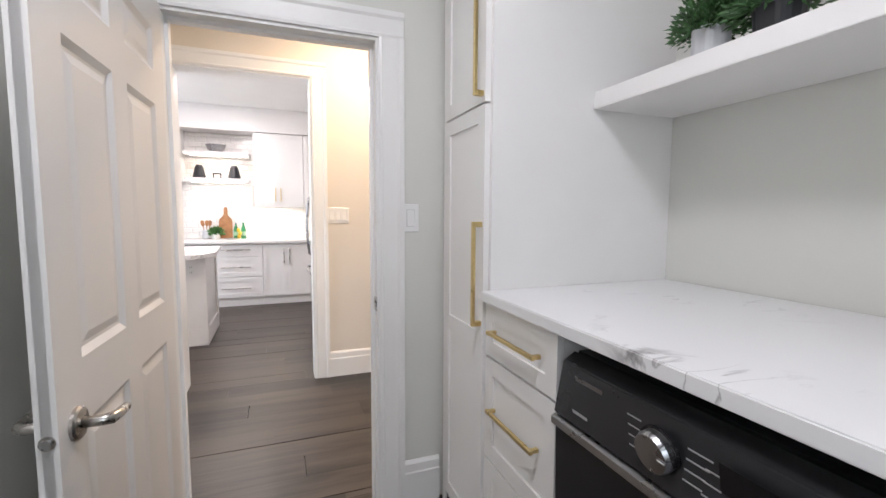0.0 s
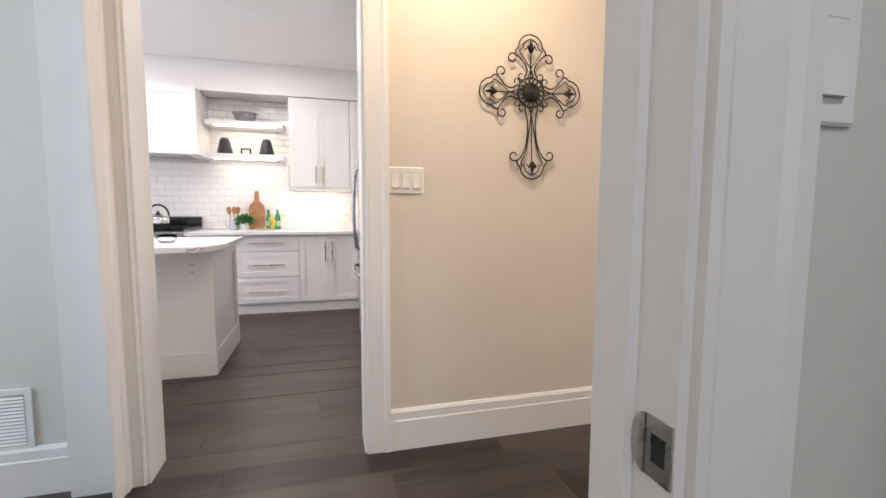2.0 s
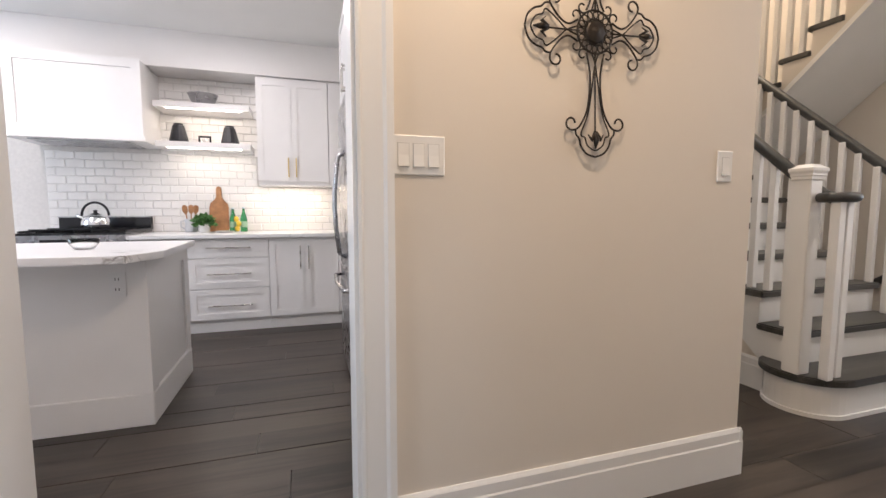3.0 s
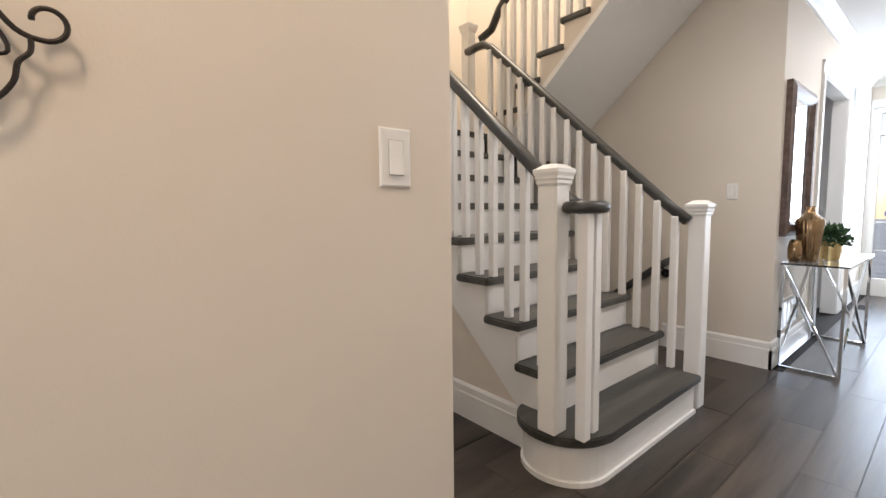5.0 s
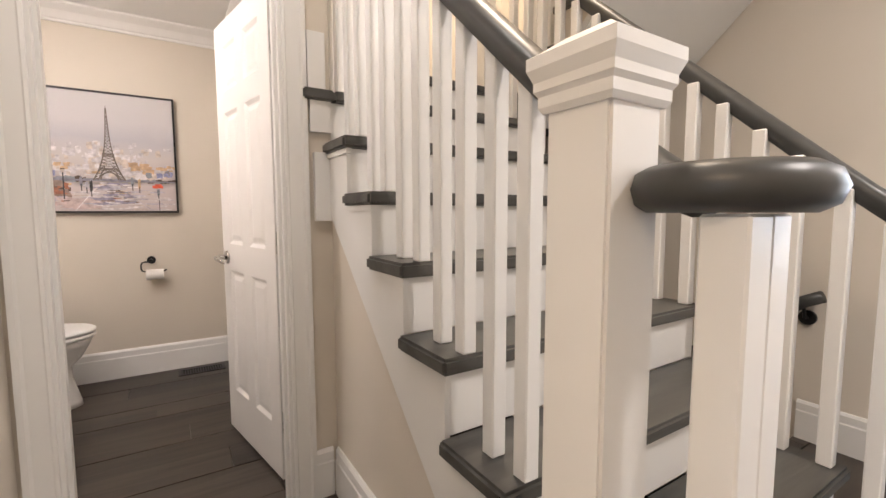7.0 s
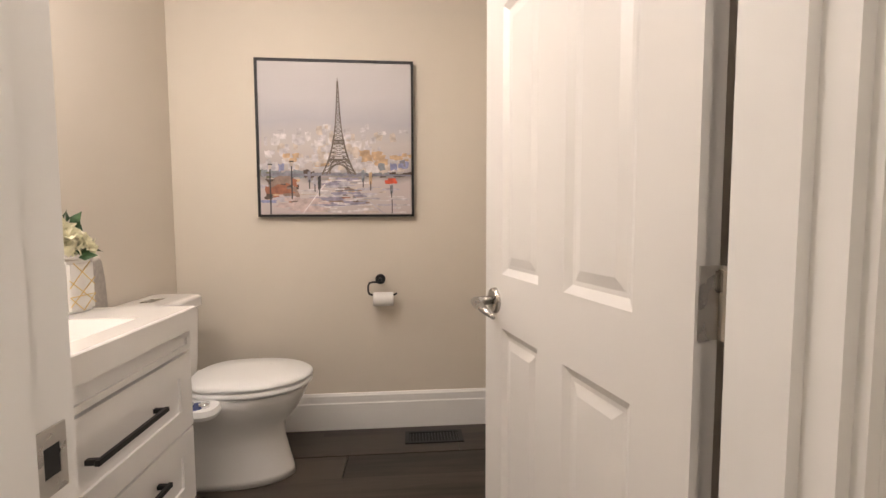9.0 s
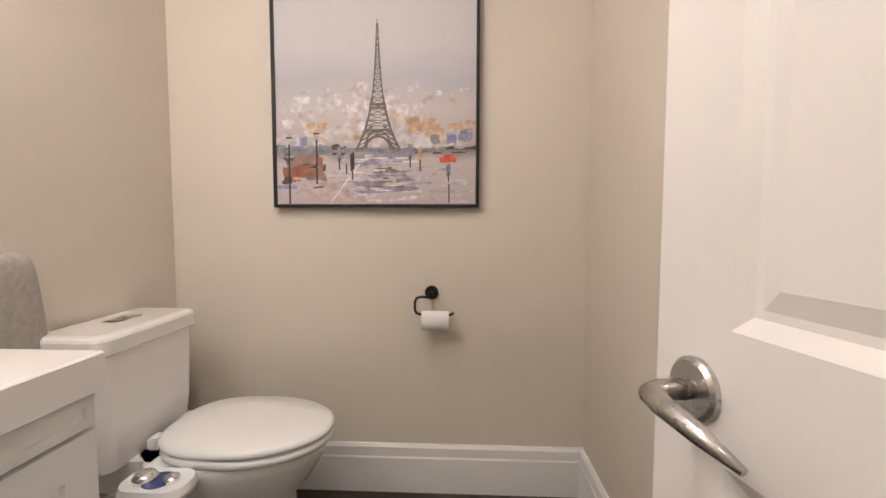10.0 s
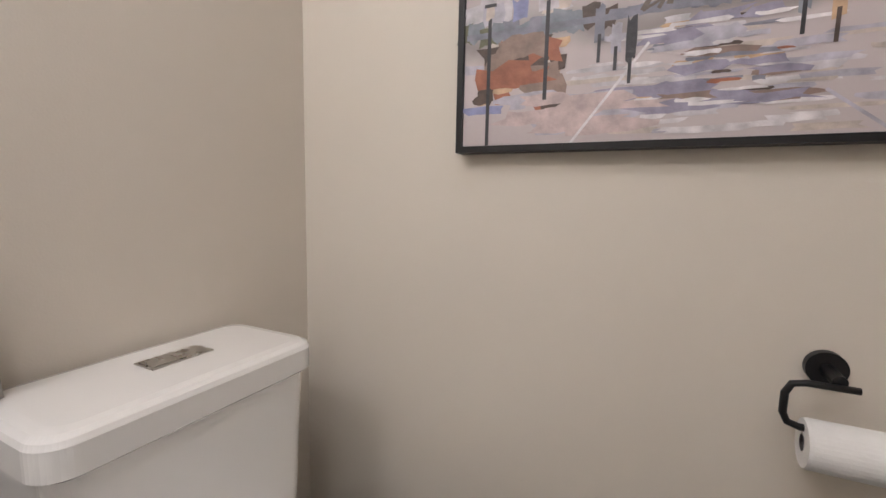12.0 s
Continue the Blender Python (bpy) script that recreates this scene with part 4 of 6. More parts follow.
def washer(name, y1):
    o = tagged(new(name), "graphite front-loading laundry machine with a chrome dial", "washing machine")
    ORIGIN[o] = Vector((0, 0, 0))
    w, top = 0.665, 0.94
    part("body", bx(0, w, 0.03, 0.72, 0.02, top), GRAPH, o, bevel=0.008)
    # sloping control panel
    part("control_panel", prism([(0.03, top), (-0.005, top - 0.02), (-0.028, top - 0.145), (0.03, top - 0.15)], "x", 0.003, w - 0.003), GRAPH, o, "dark sloping control panel", bevel=0.003)
    lower = part("front_panel", prism([(0.03, 0.03), (-0.005, 0.04), (-0.02, top - 0.17), (0.03, top - 0.16)], "x", 0.003, w - 0.003), GRAPH, o)
    part("trim_strip", prism([(-0.018, top - 0.175), (-0.034, top - 0.172), (-0.034, top - 0.155), (-0.02, top - 0.148)], "x", 0.003, w - 0.003), STEEL, o, "brushed steel grip strip")
    c = (w / 2, -0.02, 0.46)
    dr = part("door", turn(lathe([(0.235, 0), (0.25, 0.01), (0.25, 0.03), (0.225, 0.05), (0.19, 0.055), (0.175, 0.045)], n=48), Matrix.Translation(c) @ Matrix.Rotation(radians(90), 4, "X")), GRAPH2, o, "round black door", smooth=True)
    part("door_glass", turn(lathe([(0.175, 0.044), (0.15, 0.03), (0.08, 0.015), (0.0, 0.01)], n=48), Matrix.Translation(c) @ Matrix.Rotation(radians(90), 4, "X")), GRAPH2, dr, smooth=True)
    tilt = Matrix.Rotation(radians(90 + 10), 4, "X")
    def on(u, v):
        return Matrix.Translation((u, -0.005 - (top - 0.02 - v) * 0.184 - 0.001, v)) @ tilt
    kb = part("dial", turn(lathe([(0.0, 0), (0.038, 0), (0.038, 0.018), (0.034, 0.026), (0.0, 0.028)], n=40), on(0.307, top - 0.082)), STEEL, o, "brushed steel dial", smooth=False)
    part("dial_ring", turn(lathe([(0.0, 0), (0.043, 0), (0.043, 0.004), (0.0, 0.0045)], n=40), on(0.307, top - 0.082)), GRAPH2, kb)
    part("dial_mark", turn(bx(0.018, 0.034, -0.0015, 0.0015, 0.0282, 0.0292), on(0.307, top - 0.082)), PLAST, kb)
    pr = mat("printed_grey", (0.42, 0.42, 0.43), 0.5)
    for k in range(4):
        part("print", turn(bx(-0.085 + 0.006 * k, -0.05, -0.0015, 0.0015, 0, 0.0006), on(0.307, top - 0.055 - 0.017 * k)), pr, o)
        part("print", turn(bx(0.05, 0.095 - 0.003 * k, -0.0015, 0.0015, 0, 0.0006), on(0.307, top - 0.055 - 0.017 * k)), pr, o)
    part("badge", turn(bx(-0.045, 0.045, -0.006, 0.006, 0, 0.0008), on(0.105, top - 0.045)), STEEL, o, "plain steel badge")
    part("print", turn(bx(-0.03, 0.02, -0.004, 0.004, 0, 0.0006), on(0.10, top - 0.115)), pr, o)
    part("display", turn(bx(0, 0.19, -0.045, 0.045, 0, 0.0008), on(0.42, top - 0.085)), GRAPH2, o, "black glass display")
    for k in range(3):
        part("print", turn(bx(0, 0.03, -0.0015, 0.0015, 0, 0.0006), on(0.392, top - 0.07 - 0.02 * k)), pr, o)
    for fx in (0.06, w - 0.06):
        for fy in (0.1, 0.66):
            part("foot", cyl((fx, fy, 0), (fx, fy, 0.022), 0.025, 16), BLACK, o)
    o.matrix_world = pose(1.0, y1, 0, 0, 0, -90)


washer("washing_machine", 0.617)
washer("tumble_dryer", -0.075)


def leaves(name, c, r, h, count, material, parent, seed, size=0.03, droop=0.2, narrow=0.32):
    rg = random.Random(seed)
    bm = bmesh.new()
    for _ in range(count):
        a, e = rg.uniform(0, 2 * math.pi), rg.uniform(-0.25, 1.45)
        rr = rg.uniform(0.35, 1.0)
        p = Vector((c[0] + r * rr * math.cos(a) * math.cos(e), c[1] + r * rr * math.sin(a) * math.cos(e), c[2] + h * rr * max(-0.15, math.sin(e))))
        d = (p - Vector(c) + Vector((rg.uniform(-1, 1), rg.uniform(-1, 1), rg.uniform(-0.6, 1))) * r * 0.5).normalized()
        s = d.orthogonal().normalized()
        s = (Matrix.Rotation(rg.uniform(0, 6.3), 3, d) @ s)
        L = size * rg.uniform(0.6, 1.2)
        w = L * narrow
        up = d.cross(s) * w * 0.3
        vs = [bm.verts.new(q) for q in (p, p + d * L * 0.45 + s * w + up, p + d * L - up, p + d * L * 0.45 - s * w + up, p + d * L * 0.5)]
        bm.faces.new((vs[0], vs[1], vs[4]))
        bm.faces.new((vs[1], vs[2], vs[4]))
        bm.faces.new((vs[0], vs[4], vs[3]))
        bm.faces.new((vs[4], vs[2], vs[3]))
    return part(name, bm, material, parent)


def stems(c, r, h, n, material, parent, seed):
    rg = random.Random(seed)
    bm = bmesh.new()
    for _ in range(n):
        a = rg.uniform(0, 6.28)
        q = rg.uniform(0.2, 0.9) * r
        tube([c, (c[0] + q * 0.4 * math.cos(a), c[1] + q * 0.4 * math.sin(a), c[2] + h * 0.5), (c[0] + q * math.cos(a), c[1] + q * math.sin(a), c[2] + h * rg.uniform(0.6, 1))], 0.0012, 4, bm)
    part("stems", bm, material, parent)


def pot_plant(label, c, r0, r1, h, potmat, leafmat, fr, fh, count, seed, size=0.03, narrow=0.32, ribs=0):
    o = thing("potted_plant", label, "plant", c)
    part("pot", lathe([(r0, 0), (r0 + 0.003, 0.004), (r1, h), (r1 - 0.006, h), (r1 - 0.01, h - 0.015), (0.0, h - 0.016)], c, 32, ribs=ribs, depth=0.012 if ribs else 0), potmat, o, smooth=False)
    part("soil", lathe([(r1 - 0.011, h - 0.0155), (r1 * 0.5, h - 0.011), (0.0, h - 0.010)], c, 24), SOIL, o)
    top = (c[0], c[1], c[2] + h - 0.012)
    stems(top, fr, fh, 26, leafmat, o, seed)
    leaves("foliage", (c[0], c[1], c[2] + h), fr, fh, count, leafmat, o, seed, size, narrow=narrow)


pot_plant("bushy green plant in a pale grey cylindrical pot", (1.585, 0.735, 1.706), 0.049, 0.052, 0.12, POTG, LEAF3, 0.105, 0.10, 1700, 3, 0.03, 0.15)
pot_plant("bushy green plant in a black ribbed pot", (1.585, 0.543, 1.706), 0.048, 0.062, 0.11, POTB, LEAF3, 0.115, 0.11, 1800, 4, 0.03, 0.15, ribs=14)
tw = thing("towel_stack", "rolled white towel lying on the counter", "towel", (1.58, 0.22, 1.016))
for k, (yy, zz) in enumerate(((0.31, 1.056), (0.29, 1.135))):
    part("rolled_towel", turn(lathe([(0.0, 0), (0.03, 0.002), (0.04, 0.012), (0.04, 0.3), (0.03, 0.31), (0.0, 0.312)], n=24), Matrix.Translation((1.74, yy - 0.14, zz)) @ Matrix.Rotation(radians(-90), 4, "Y")), PAPER, tw, smooth=True)


# ---- kitchen ----
FY, UY = 6.10, 6.47


def kx(x, y=FY + 0.02):
    return pose(x, y, 0)


NK_ = NICKEL
cabinet("base_cabinet", "white shaker drawer unit with satin nickel bars", 0.66, 0.66, 0, 0.85, kx(-0.53),
        [("drawer", 0, 0.66, 0.675, 0.845, ("h", 0.765, 0.36)), ("drawer", 0, 0.66, 0.40, 0.672, ("h", 0.53, 0.36)), ("drawer", 0, 0.66, 0.118, 0.397, ("h", 0.245, 0.36))], NK_, toe=0.11, inset=0.012)
cabinet("base_cabinet", "white shaker two-door base cabinet with satin nickel bars", 0.62, 0.66, 0, 0.85, kx(0.131),
        [("door", 0, 0.31, 0.118, 0.845, ("r", 0.66, 0.22)), ("door", 0.31, 0.62, 0.118, 0.845, ("l", 0.66, 0.22))], NK_, toe=0.11, inset=0.012)
cabinet("base_cabinet", "white shaker base cabinet beside the range", 0.43, 0.66, 0, 0.85, kx(-0.961), [("door", 0, 0.43, 0.118, 0.845, ("l", 0.66, 0.2))], NK_, toe=0.11, inset=0.012)
cabinet("base_cabinet", "white shaker corner base cabinet", 0.54, 0.66, 0, 0.85, kx(0.752), [("door", 0, 0.54, 0.118, 0.845, None)], NK_, toe=0.11, inset=0.012)
cabinet("base_cabinet", "white shaker base cabinet beyond the range", 1.0, 0.66, 0, 0.85, kx(-2.75), [("door", 0, 0.5, 0.118, 0.845, ("r", 0.66, 0.2)), ("door", 0.5, 1.0, 0.118, 0.845, ("l", 0.66, 0.2))], NK_, toe=0.11, inset=0.012)
kt = thing("kitchen_countertop", "white quartz kitchen countertop with grey veins", "countertop", (0.1, 6.4, 0.85))
part("slab", bx(-0.962, 1.295, 6.05, 6.79, 0.852, 0.884), MARBLE, kt, bevel=0.003)
kt2 = thing("kitchen_countertop", "white quartz countertop beyond the range", "countertop", (-2.3, 6.4, 0.85))
part("slab", bx(-2.76, -1.735, 6.05, 6.79, 0.852, 0.884), MARBLE, kt2, bevel=0.003)
cabinet("wall_cabinet", "white shaker two-door wall cabinet", 0.67, 0.31, 1.345, 2.385, pose(0.03, UY + 0.02, 0), [("door", 0, 0.32, 1.385, 2.36, ("r", 1.52, 0.19)), ("door", 0.32, 0.67, 1.385, 2.36, ("l", 1.52, 0.19))], GOLD)
cabinet("wall_cabinet", "white shaker corner wall cabinet", 0.58, 0.31, 1.345, 2.385, pose(0.703, UY + 0.02, 0), [("door", 0, 0.58, 1.385, 2.36, None)], GOLD)
structure("wall_kitchen_bulkhead", boxes((-0.88, 1.295, 6.455, 6.797, 2.39, H - 0.002), (-2.8, -0.88, 6.455, 6.797, 2.39, H - 0.002)), WHITEWALL, "white bulkhead above the cabinets")
for z in (2.04, 1.68):
    sh = thing("niche_shelf", "white floating shelf with a light strip below", "shelf", (-0.43, 6.6, z))
    part("board", bx(-0.835, -0.03, 6.475, 6.785, z, z + 0.055), CAB, sh, bevel=0.002)
    part("light_strip", bx(-0.74, -0.11, 6.478, 6.492, z - 0.008, z - 0.001), LED, sh, "glowing white light strip")
    area("shelf_light", pose(-0.43, 6.62, z - 0.012), 1.6, 0.65, 0.1, (1.0, 0.86, 0.68))
area("cabinet_light", pose(0.35, 6.62, 1.335), 3.2, 0.6, 0.1, (1.0, 0.82, 0.6))
hood = thing("range_hood", "boxy white painted range hood with a steel insert", "range hood", (-1.33, 6.5, 1.7))
part("body", bx(-1.81, -0.862, 6.30, 6.79, 1.735, 2.385), CAB, hood, bevel=0.004)
part("lip", bx(-1.835, -0.845, 6.27, 6.785, 1.69, 1.734), CAB, hood, bevel=0.004)
part("frame", boxes((-1.81, -0.862, 6.288, 6.299, 1.735, 1.80), (-1.81, -0.862, 6.288, 6.299, 2.31, 2.385), (-1.81, -1.74, 6.288, 6.299, 1.80, 2.31), (-0.93, -0.862, 6.288, 6.299, 1.80, 2.31)), CAB, hood)
part("insert", bx(-1.7, -0.98, 6.33, 6.74, 1.68, 1.689), STEEL, hood, "brushed steel filter insert")

rg_ = thing("range", "stainless steel gas range with a black backguard", "range", (-1.35, 6.4, 0))
part("body", bx(-1.73, -0.966, 6.08, 6.78, 0.02, 0.895), STEEL, rg_, bevel=0.005)
part("cooktop", bx(-1.73, -0.966, 6.06, 6.74, 0.896, 0.912), GRAPH2, rg_, bevel=0.003)
part("backguard", bx(-1.70, -0.97, 6.72, 6.785, 0.913, 1.03), GRAPH2, rg_, "black glass backguard", bevel=0.004)
part("backguard_trim", boxes((-1.705, -0.965, 6.715, 6.786, 1.031, 1.04),), STEEL, rg_)
part("grate", boxes(*[(-1.70 + 0.12 * k, -1.688 + 0.12 * k, 6.10, 6.70, 0.913, 0.93) for k in range(7)], (-1.70, -0.97, 6.25, 6.262, 0.931, 0.94), (-1.70, -0.97, 6.52, 6.532, 0.931, 0.94)), BLACK, rg_, "cast iron pan grate")
part("oven_door", bx(-1.715, -0.98, 6.05, 6.079, 0.2, 0.76), STEEL, rg_, bevel=0.004)
part("oven_window", bx(-1.62, -1.08, 6.046, 6.049, 0.3, 0.62), GRAPH2, rg_)
part("oven_handle", cyl((-1.66, 6.015, 0.72), (-1.04, 6.015, 0.72), 0.012), STEEL, rg_, "steel bar handle", smooth=True)
part("display", bx(-1.55, -1.24, 6.074, 6.0795, 0.80, 0.86), GRAPH2, rg_)
for x in (-1.68, -1.61, -1.18, -1.11, -1.03):
    part("knob", cyl((x, 6.08, 0.83), (x, 6.045, 0.83), 0.022), STEEL, rg_)

ket = thing("kettle", "polished steel kettle with a black handle", "kettle", (-1.30, 6.42, 0.941))
kc = (-1.30, 6.42, 0.941)
part("body", lathe([(0.0, 0), (0.095, 0), (0.105, 0.015), (0.105, 0.05), (0.09, 0.09), (0.055, 0.115), (0.0, 0.12)], kc, 32), CHROME, ket, smooth=True)
part("lid_knob", lathe([(0.0, 0.118), (0.045, 0.12), (0.02, 0.13), (0.012, 0.14), (0.018, 0.155), (0.0, 0.16)], kc, 20), BLACK, ket, smooth=True)
part("handle", tube([(kc[0] + 0.1 * math.cos(a), kc[1], kc[2] + 0.11 + 0.115 * math.sin(a)) for a in [math.pi * k / 14 for k in range(15)]], 0.010), BLACK, ket, "black arched handle", smooth=True)
part("spout", tube([(kc[0] - 0.08, kc[1], kc[2] + 0.07), (kc[0] - 0.115, kc[1], kc[2] + 0.10), (kc[0] - 0.14, kc[1], kc[2] + 0.115)], [0.022, 0.016, 0.012], 14), CHROME, ket, smooth=True)

isl = thing("kitchen_island", "white panelled kitchen island with a quartz top", "kitchen island", (-1.3, 4.7, 0))
part("body", bx(-2.3, -0.32, 4.345, 5.10, 0, 0.855), CAB, isl)
part("base_trim", boxes((-2.3, -0.302, 4.328, 4.344, 0, 0.165), (-0.319, -0.302, 4.345, 5.115, 0, 0.165)), CAB, isl, "tall white base board", bevel=0.003)
part("corner_post", boxes((-0.39, -0.305, 4.332, 4.344, 0.166, 0.855), (-0.319, -0.305, 4.345, 4.43, 0.166, 0.855), (-0.319, -0.305, 5.03, 5.112, 0.166, 0.855), (-2.3, -0.391, 4.332, 4.344, 0.775, 0.855), (-0.319, -0.305, 4.431, 5.029, 0.775, 0.855)), CAB, isl)
part("countertop", prism([(-2.35, 4.05), (-0.30, 4.05), (-0.215, 4.30), (-0.26, 5.14), (-2.35, 5.14)], "z", 0.857, 0.892), MARBLE, isl, "white veined quartz top", bevel=0.003)
ou = part("outlet", bx(-0.462, -0.392, 4.3255, 4.3315, 0.672, 0.788), PLAST, isl, "white duplex socket")
for z in (0.705, 0.755):
    part("socket_face", bx(-0.445, -0.409, 4.3235, 4.325, z - 0.016, z + 0.016), PLAST, ou)
    for dx in (-0.007, 0.007):
        part("slot", bx(-0.427 + dx - 0.0015, -0.427 + dx + 0.0015, 4.3228, 4.3233, z - 0.006, z + 0.008), SHADOWGAP, ou)
gb = thing("glass_bowl", "small clear glass bowl on the island", "bowl", (-0.62, 4.5, 0.892))
part("bowl", lathe([(0.0, 0.0), (0.04, 0.0), (0.062, 0.03), (0.066, 0.055), (0.062, 0.055), (0.057, 0.03), (0.036, 0.006), (0.0, 0.006)], (-0.62, 4.5, 0.893), 32), GLASS, gb, smooth=True)

fr = thing("refrigerator", "stainless steel french-door refrigerator with curved handles", "refrigerator", (1.0, 4.65, 0))
part("body", bx(0.745, 1.29, 4.20, 5.10, 0.02, 1.78), STEEL, fr, bevel=0.004)
for y0, y1 in ((4.203, 4.648), (4.652, 5.097)):
    part("door", bx(0.695, 0.744, y0, y1, 0.72, 1.79), STEEL, fr, bevel=0.008)
part("freezer_drawer", bx(0.695, 0.744, 4.203, 5.097, 0.06, 0.712), STEEL, fr, bevel=0.008)
for y in (4.60, 4.70):
    part("handle", tube([(0.695, y, 0.80), (0.655, y, 0.82), (0.635, y, 1.0), (0.63, y, 1.12), (0.635, y, 1.25), (0.655, y, 1.42), (0.695, y, 1.45)], 0.011, 10), STEEL, fr, "curved steel handle", smooth=True)
part("handle", tube([(0.695, 4.28, 0.64), (0.65, 4.31, 0.64), (0.635, 4.65, 0.635), (0.65, 4.99, 0.64), (0.695, 5.02, 0.64)], 0.012, 10), STEEL, fr, "curved steel handle", smooth=True)
fp = cabinet("fridge_cabinet", "tall white panel and cabinet round the refrigerator", 0.94, 0.56, 1.80, 2.385, pose(0.735, 5.12, 0, 0, 0, -90), [("door", 0, 0.47, 1.81, 2.375, ("r", 1.90, 0.15)), ("door", 0.47, 0.94, 1.81, 2.375, ("l", 1.90, 0.15))], NK_)
part("side_panel", boxes((-0.02, -0.001, 0, 0.56, 0, 2.385), (0.9405, 0.96, 0, 0.56, 0, 2.385)), CAB, fp)


def jar_vase(x):
    o = thing("dark_vase", "matt charcoal tapered vase on the shelf", "vase", (x, 6.60, 1.735), group="vases on the shelf")
    part("body", lathe([(0.0, 0), (0.075, 0), (0.083, 0.02), (0.05, 0.16), (0.04, 0.165), (0.04, 0.18), (0.034, 0.18), (0.034, 0.12), (0.0, 0.12)], (x, 6.60, 1.735), 14), POTB, o)


jar_vase(-0.665)
jar_vase(-0.225)
orn = thing("ornament", "small black and white ornament on the shelf", "ornament", (-0.445, 6.6, 1.735))
part("frame", boxes((-0.50, -0.39, 6.59, 6.61, 1.735, 1.745), (-0.50, -0.39, 6.59, 6.61, 1.795, 1.81), (-0.50, -0.485, 6.59, 6.61, 1.745, 1.795), (-0.405, -0.39, 6.59, 6.61, 1.745, 1.795)), BLACK, orn)
part("stone", lathe([(0.0, -0.024), (0.022, -0.008), (0.022, 0.008), (0.0, 0.024)], (-0.445, 6.60, 1.77), 8), PAPER, orn)
sb = thing("steel_bowl", "brushed steel mixing bowl on the upper shelf", "bowl", (-0.45, 6.62, 2.095))
part("bowl", lathe([(0.0, 0), (0.06, 0.002), (0.105, 0.04), (0.13, 0.105), (0.134, 0.105), (0.126, 0.1), (0.1, 0.042), (0.057, 0.008), (0.0, 0.008)], (-0.45, 6.62, 2.096), 36), STEEL, sb, smooth=True)
board = thing("cutting_board", "acacia paddle cutting board leaning on the tiles", "cutting board", (-0.375, 6.76, 0.884))
bp_ = [(-0.08, 0.0), (0.08, 0.0), (0.085, 0.02), (0.085, 0.24), (0.075, 0.28), (0.04, 0.315), (0.022, 0.345), (0.022, 0.42), (0.016, 0.445), (0, 0.452), (-0.016, 0.445), (-0.022, 0.42), (-0.022, 0.345), (-0.04, 0.315), (-0.075, 0.28), (-0.085, 0.24), (-0.085, 0.02)]
part("paddle", turn(prism(bp_, "y", -0.009, 0.009), Matrix.Translation((-0.375, 6.735, 0.888)) @ Matrix.Rotation(radians(-6), 4, "X")), WOODB, board, bevel=0.003)


def bottle(x, y, h):
    o = thing("glass_bottle", "green glass bottle with a pale label", "bottle", (x, y, 0.884), group="bottles on the counter")
    part("glass", lathe([(0.0, 0), (0.031, 0.0), (0.033, 0.006), (0.033, h * 0.5), (0.027, h * 0.62), (0.014, h * 0.8), (0.012, h * 0.95), (0.0, h * 0.95)], (x, y, 0.885), 22), GREENGL, o, smooth=True)
    part("cap", lathe([(0.0135, h * 0.94), (0.0145, h), (0.0, h)], (x, y, 0.885), 16), mat_cap, o)
    part("label", lathe([(0.0336, h * 0.18), (0.0336, h * 0.42)], (x, y, 0.885), 22), mat_label, o)


mat_cap = mat("blue_white_cap", (0.55, 0.65, 0.7), 0.4)
mat_label = mat("bottle_label", (0.35, 0.55, 0.38), 0.5)
bottle(-0.235, 6.66, 0.24)
bottle(-0.135, 6.64, 0.245)
LEMON = mat("lemon_skin", (0.75, 0.52, 0.05), 0.45, vary=0.1, scale=30, bump=0.5, bscale=90)
lj = thing("lemon_jar", "clear jar of yellow lemons", "jar", (-0.19, 6.60, 0.884))
for k, (dx, dz) in enumerate(((0, 0.035), (0.012, 0.085), (-0.008, 0.13))):
    part("lemon", lathe([(0.0, -0.03), (0.018, -0.022), (0.025, 0), (0.018, 0.022), (0.0, 0.03)], (-0.19 + dx, 6.60, 0.885 + dz - 0.004), 14), LEMON, lj, smooth=True)
pl = thing("small_plate", "small white plate on the counter", "plate", (-0.29, 6.52, 0.884))
part("plate", lathe([(0.0, 0), (0.06, 0), (0.09, 0.012), (0.092, 0.015), (0.06, 0.006), (0.0, 0.005)], (-0.29, 6.52, 0.885), 32), PORC, pl, smooth=True)
pot_plant("leafy green herb in a small white pot", (-0.475, 6.55, 0.884), 0.045, 0.05, 0.085, PORC, LEAF, 0.085, 0.075, 260, 8, 0.045, 0.42)
pit = thing("utensil_jug", "clear jug holding wooden spoons", "jug", (-0.61, 6.66, 0.884))
part("jug", lathe([(0.0, 0), (0.05, 0), (0.058, 0.02), (0.052, 0.1), (0.056, 0.13), (0.053, 0.13), (0.049, 0.1), (0.054, 0.02), (0.0, 0.006)], (-0.61, 6.66, 0.885), 28), POTG, pit, smooth=True)
part("jug_handle", tube([(-0.66, 6.66, 1.0), (-0.70, 6.66, 0.99), (-0.70, 6.66, 0.94), (-0.665, 6.66, 0.915)], 0.006), POTG, pit, smooth=True)
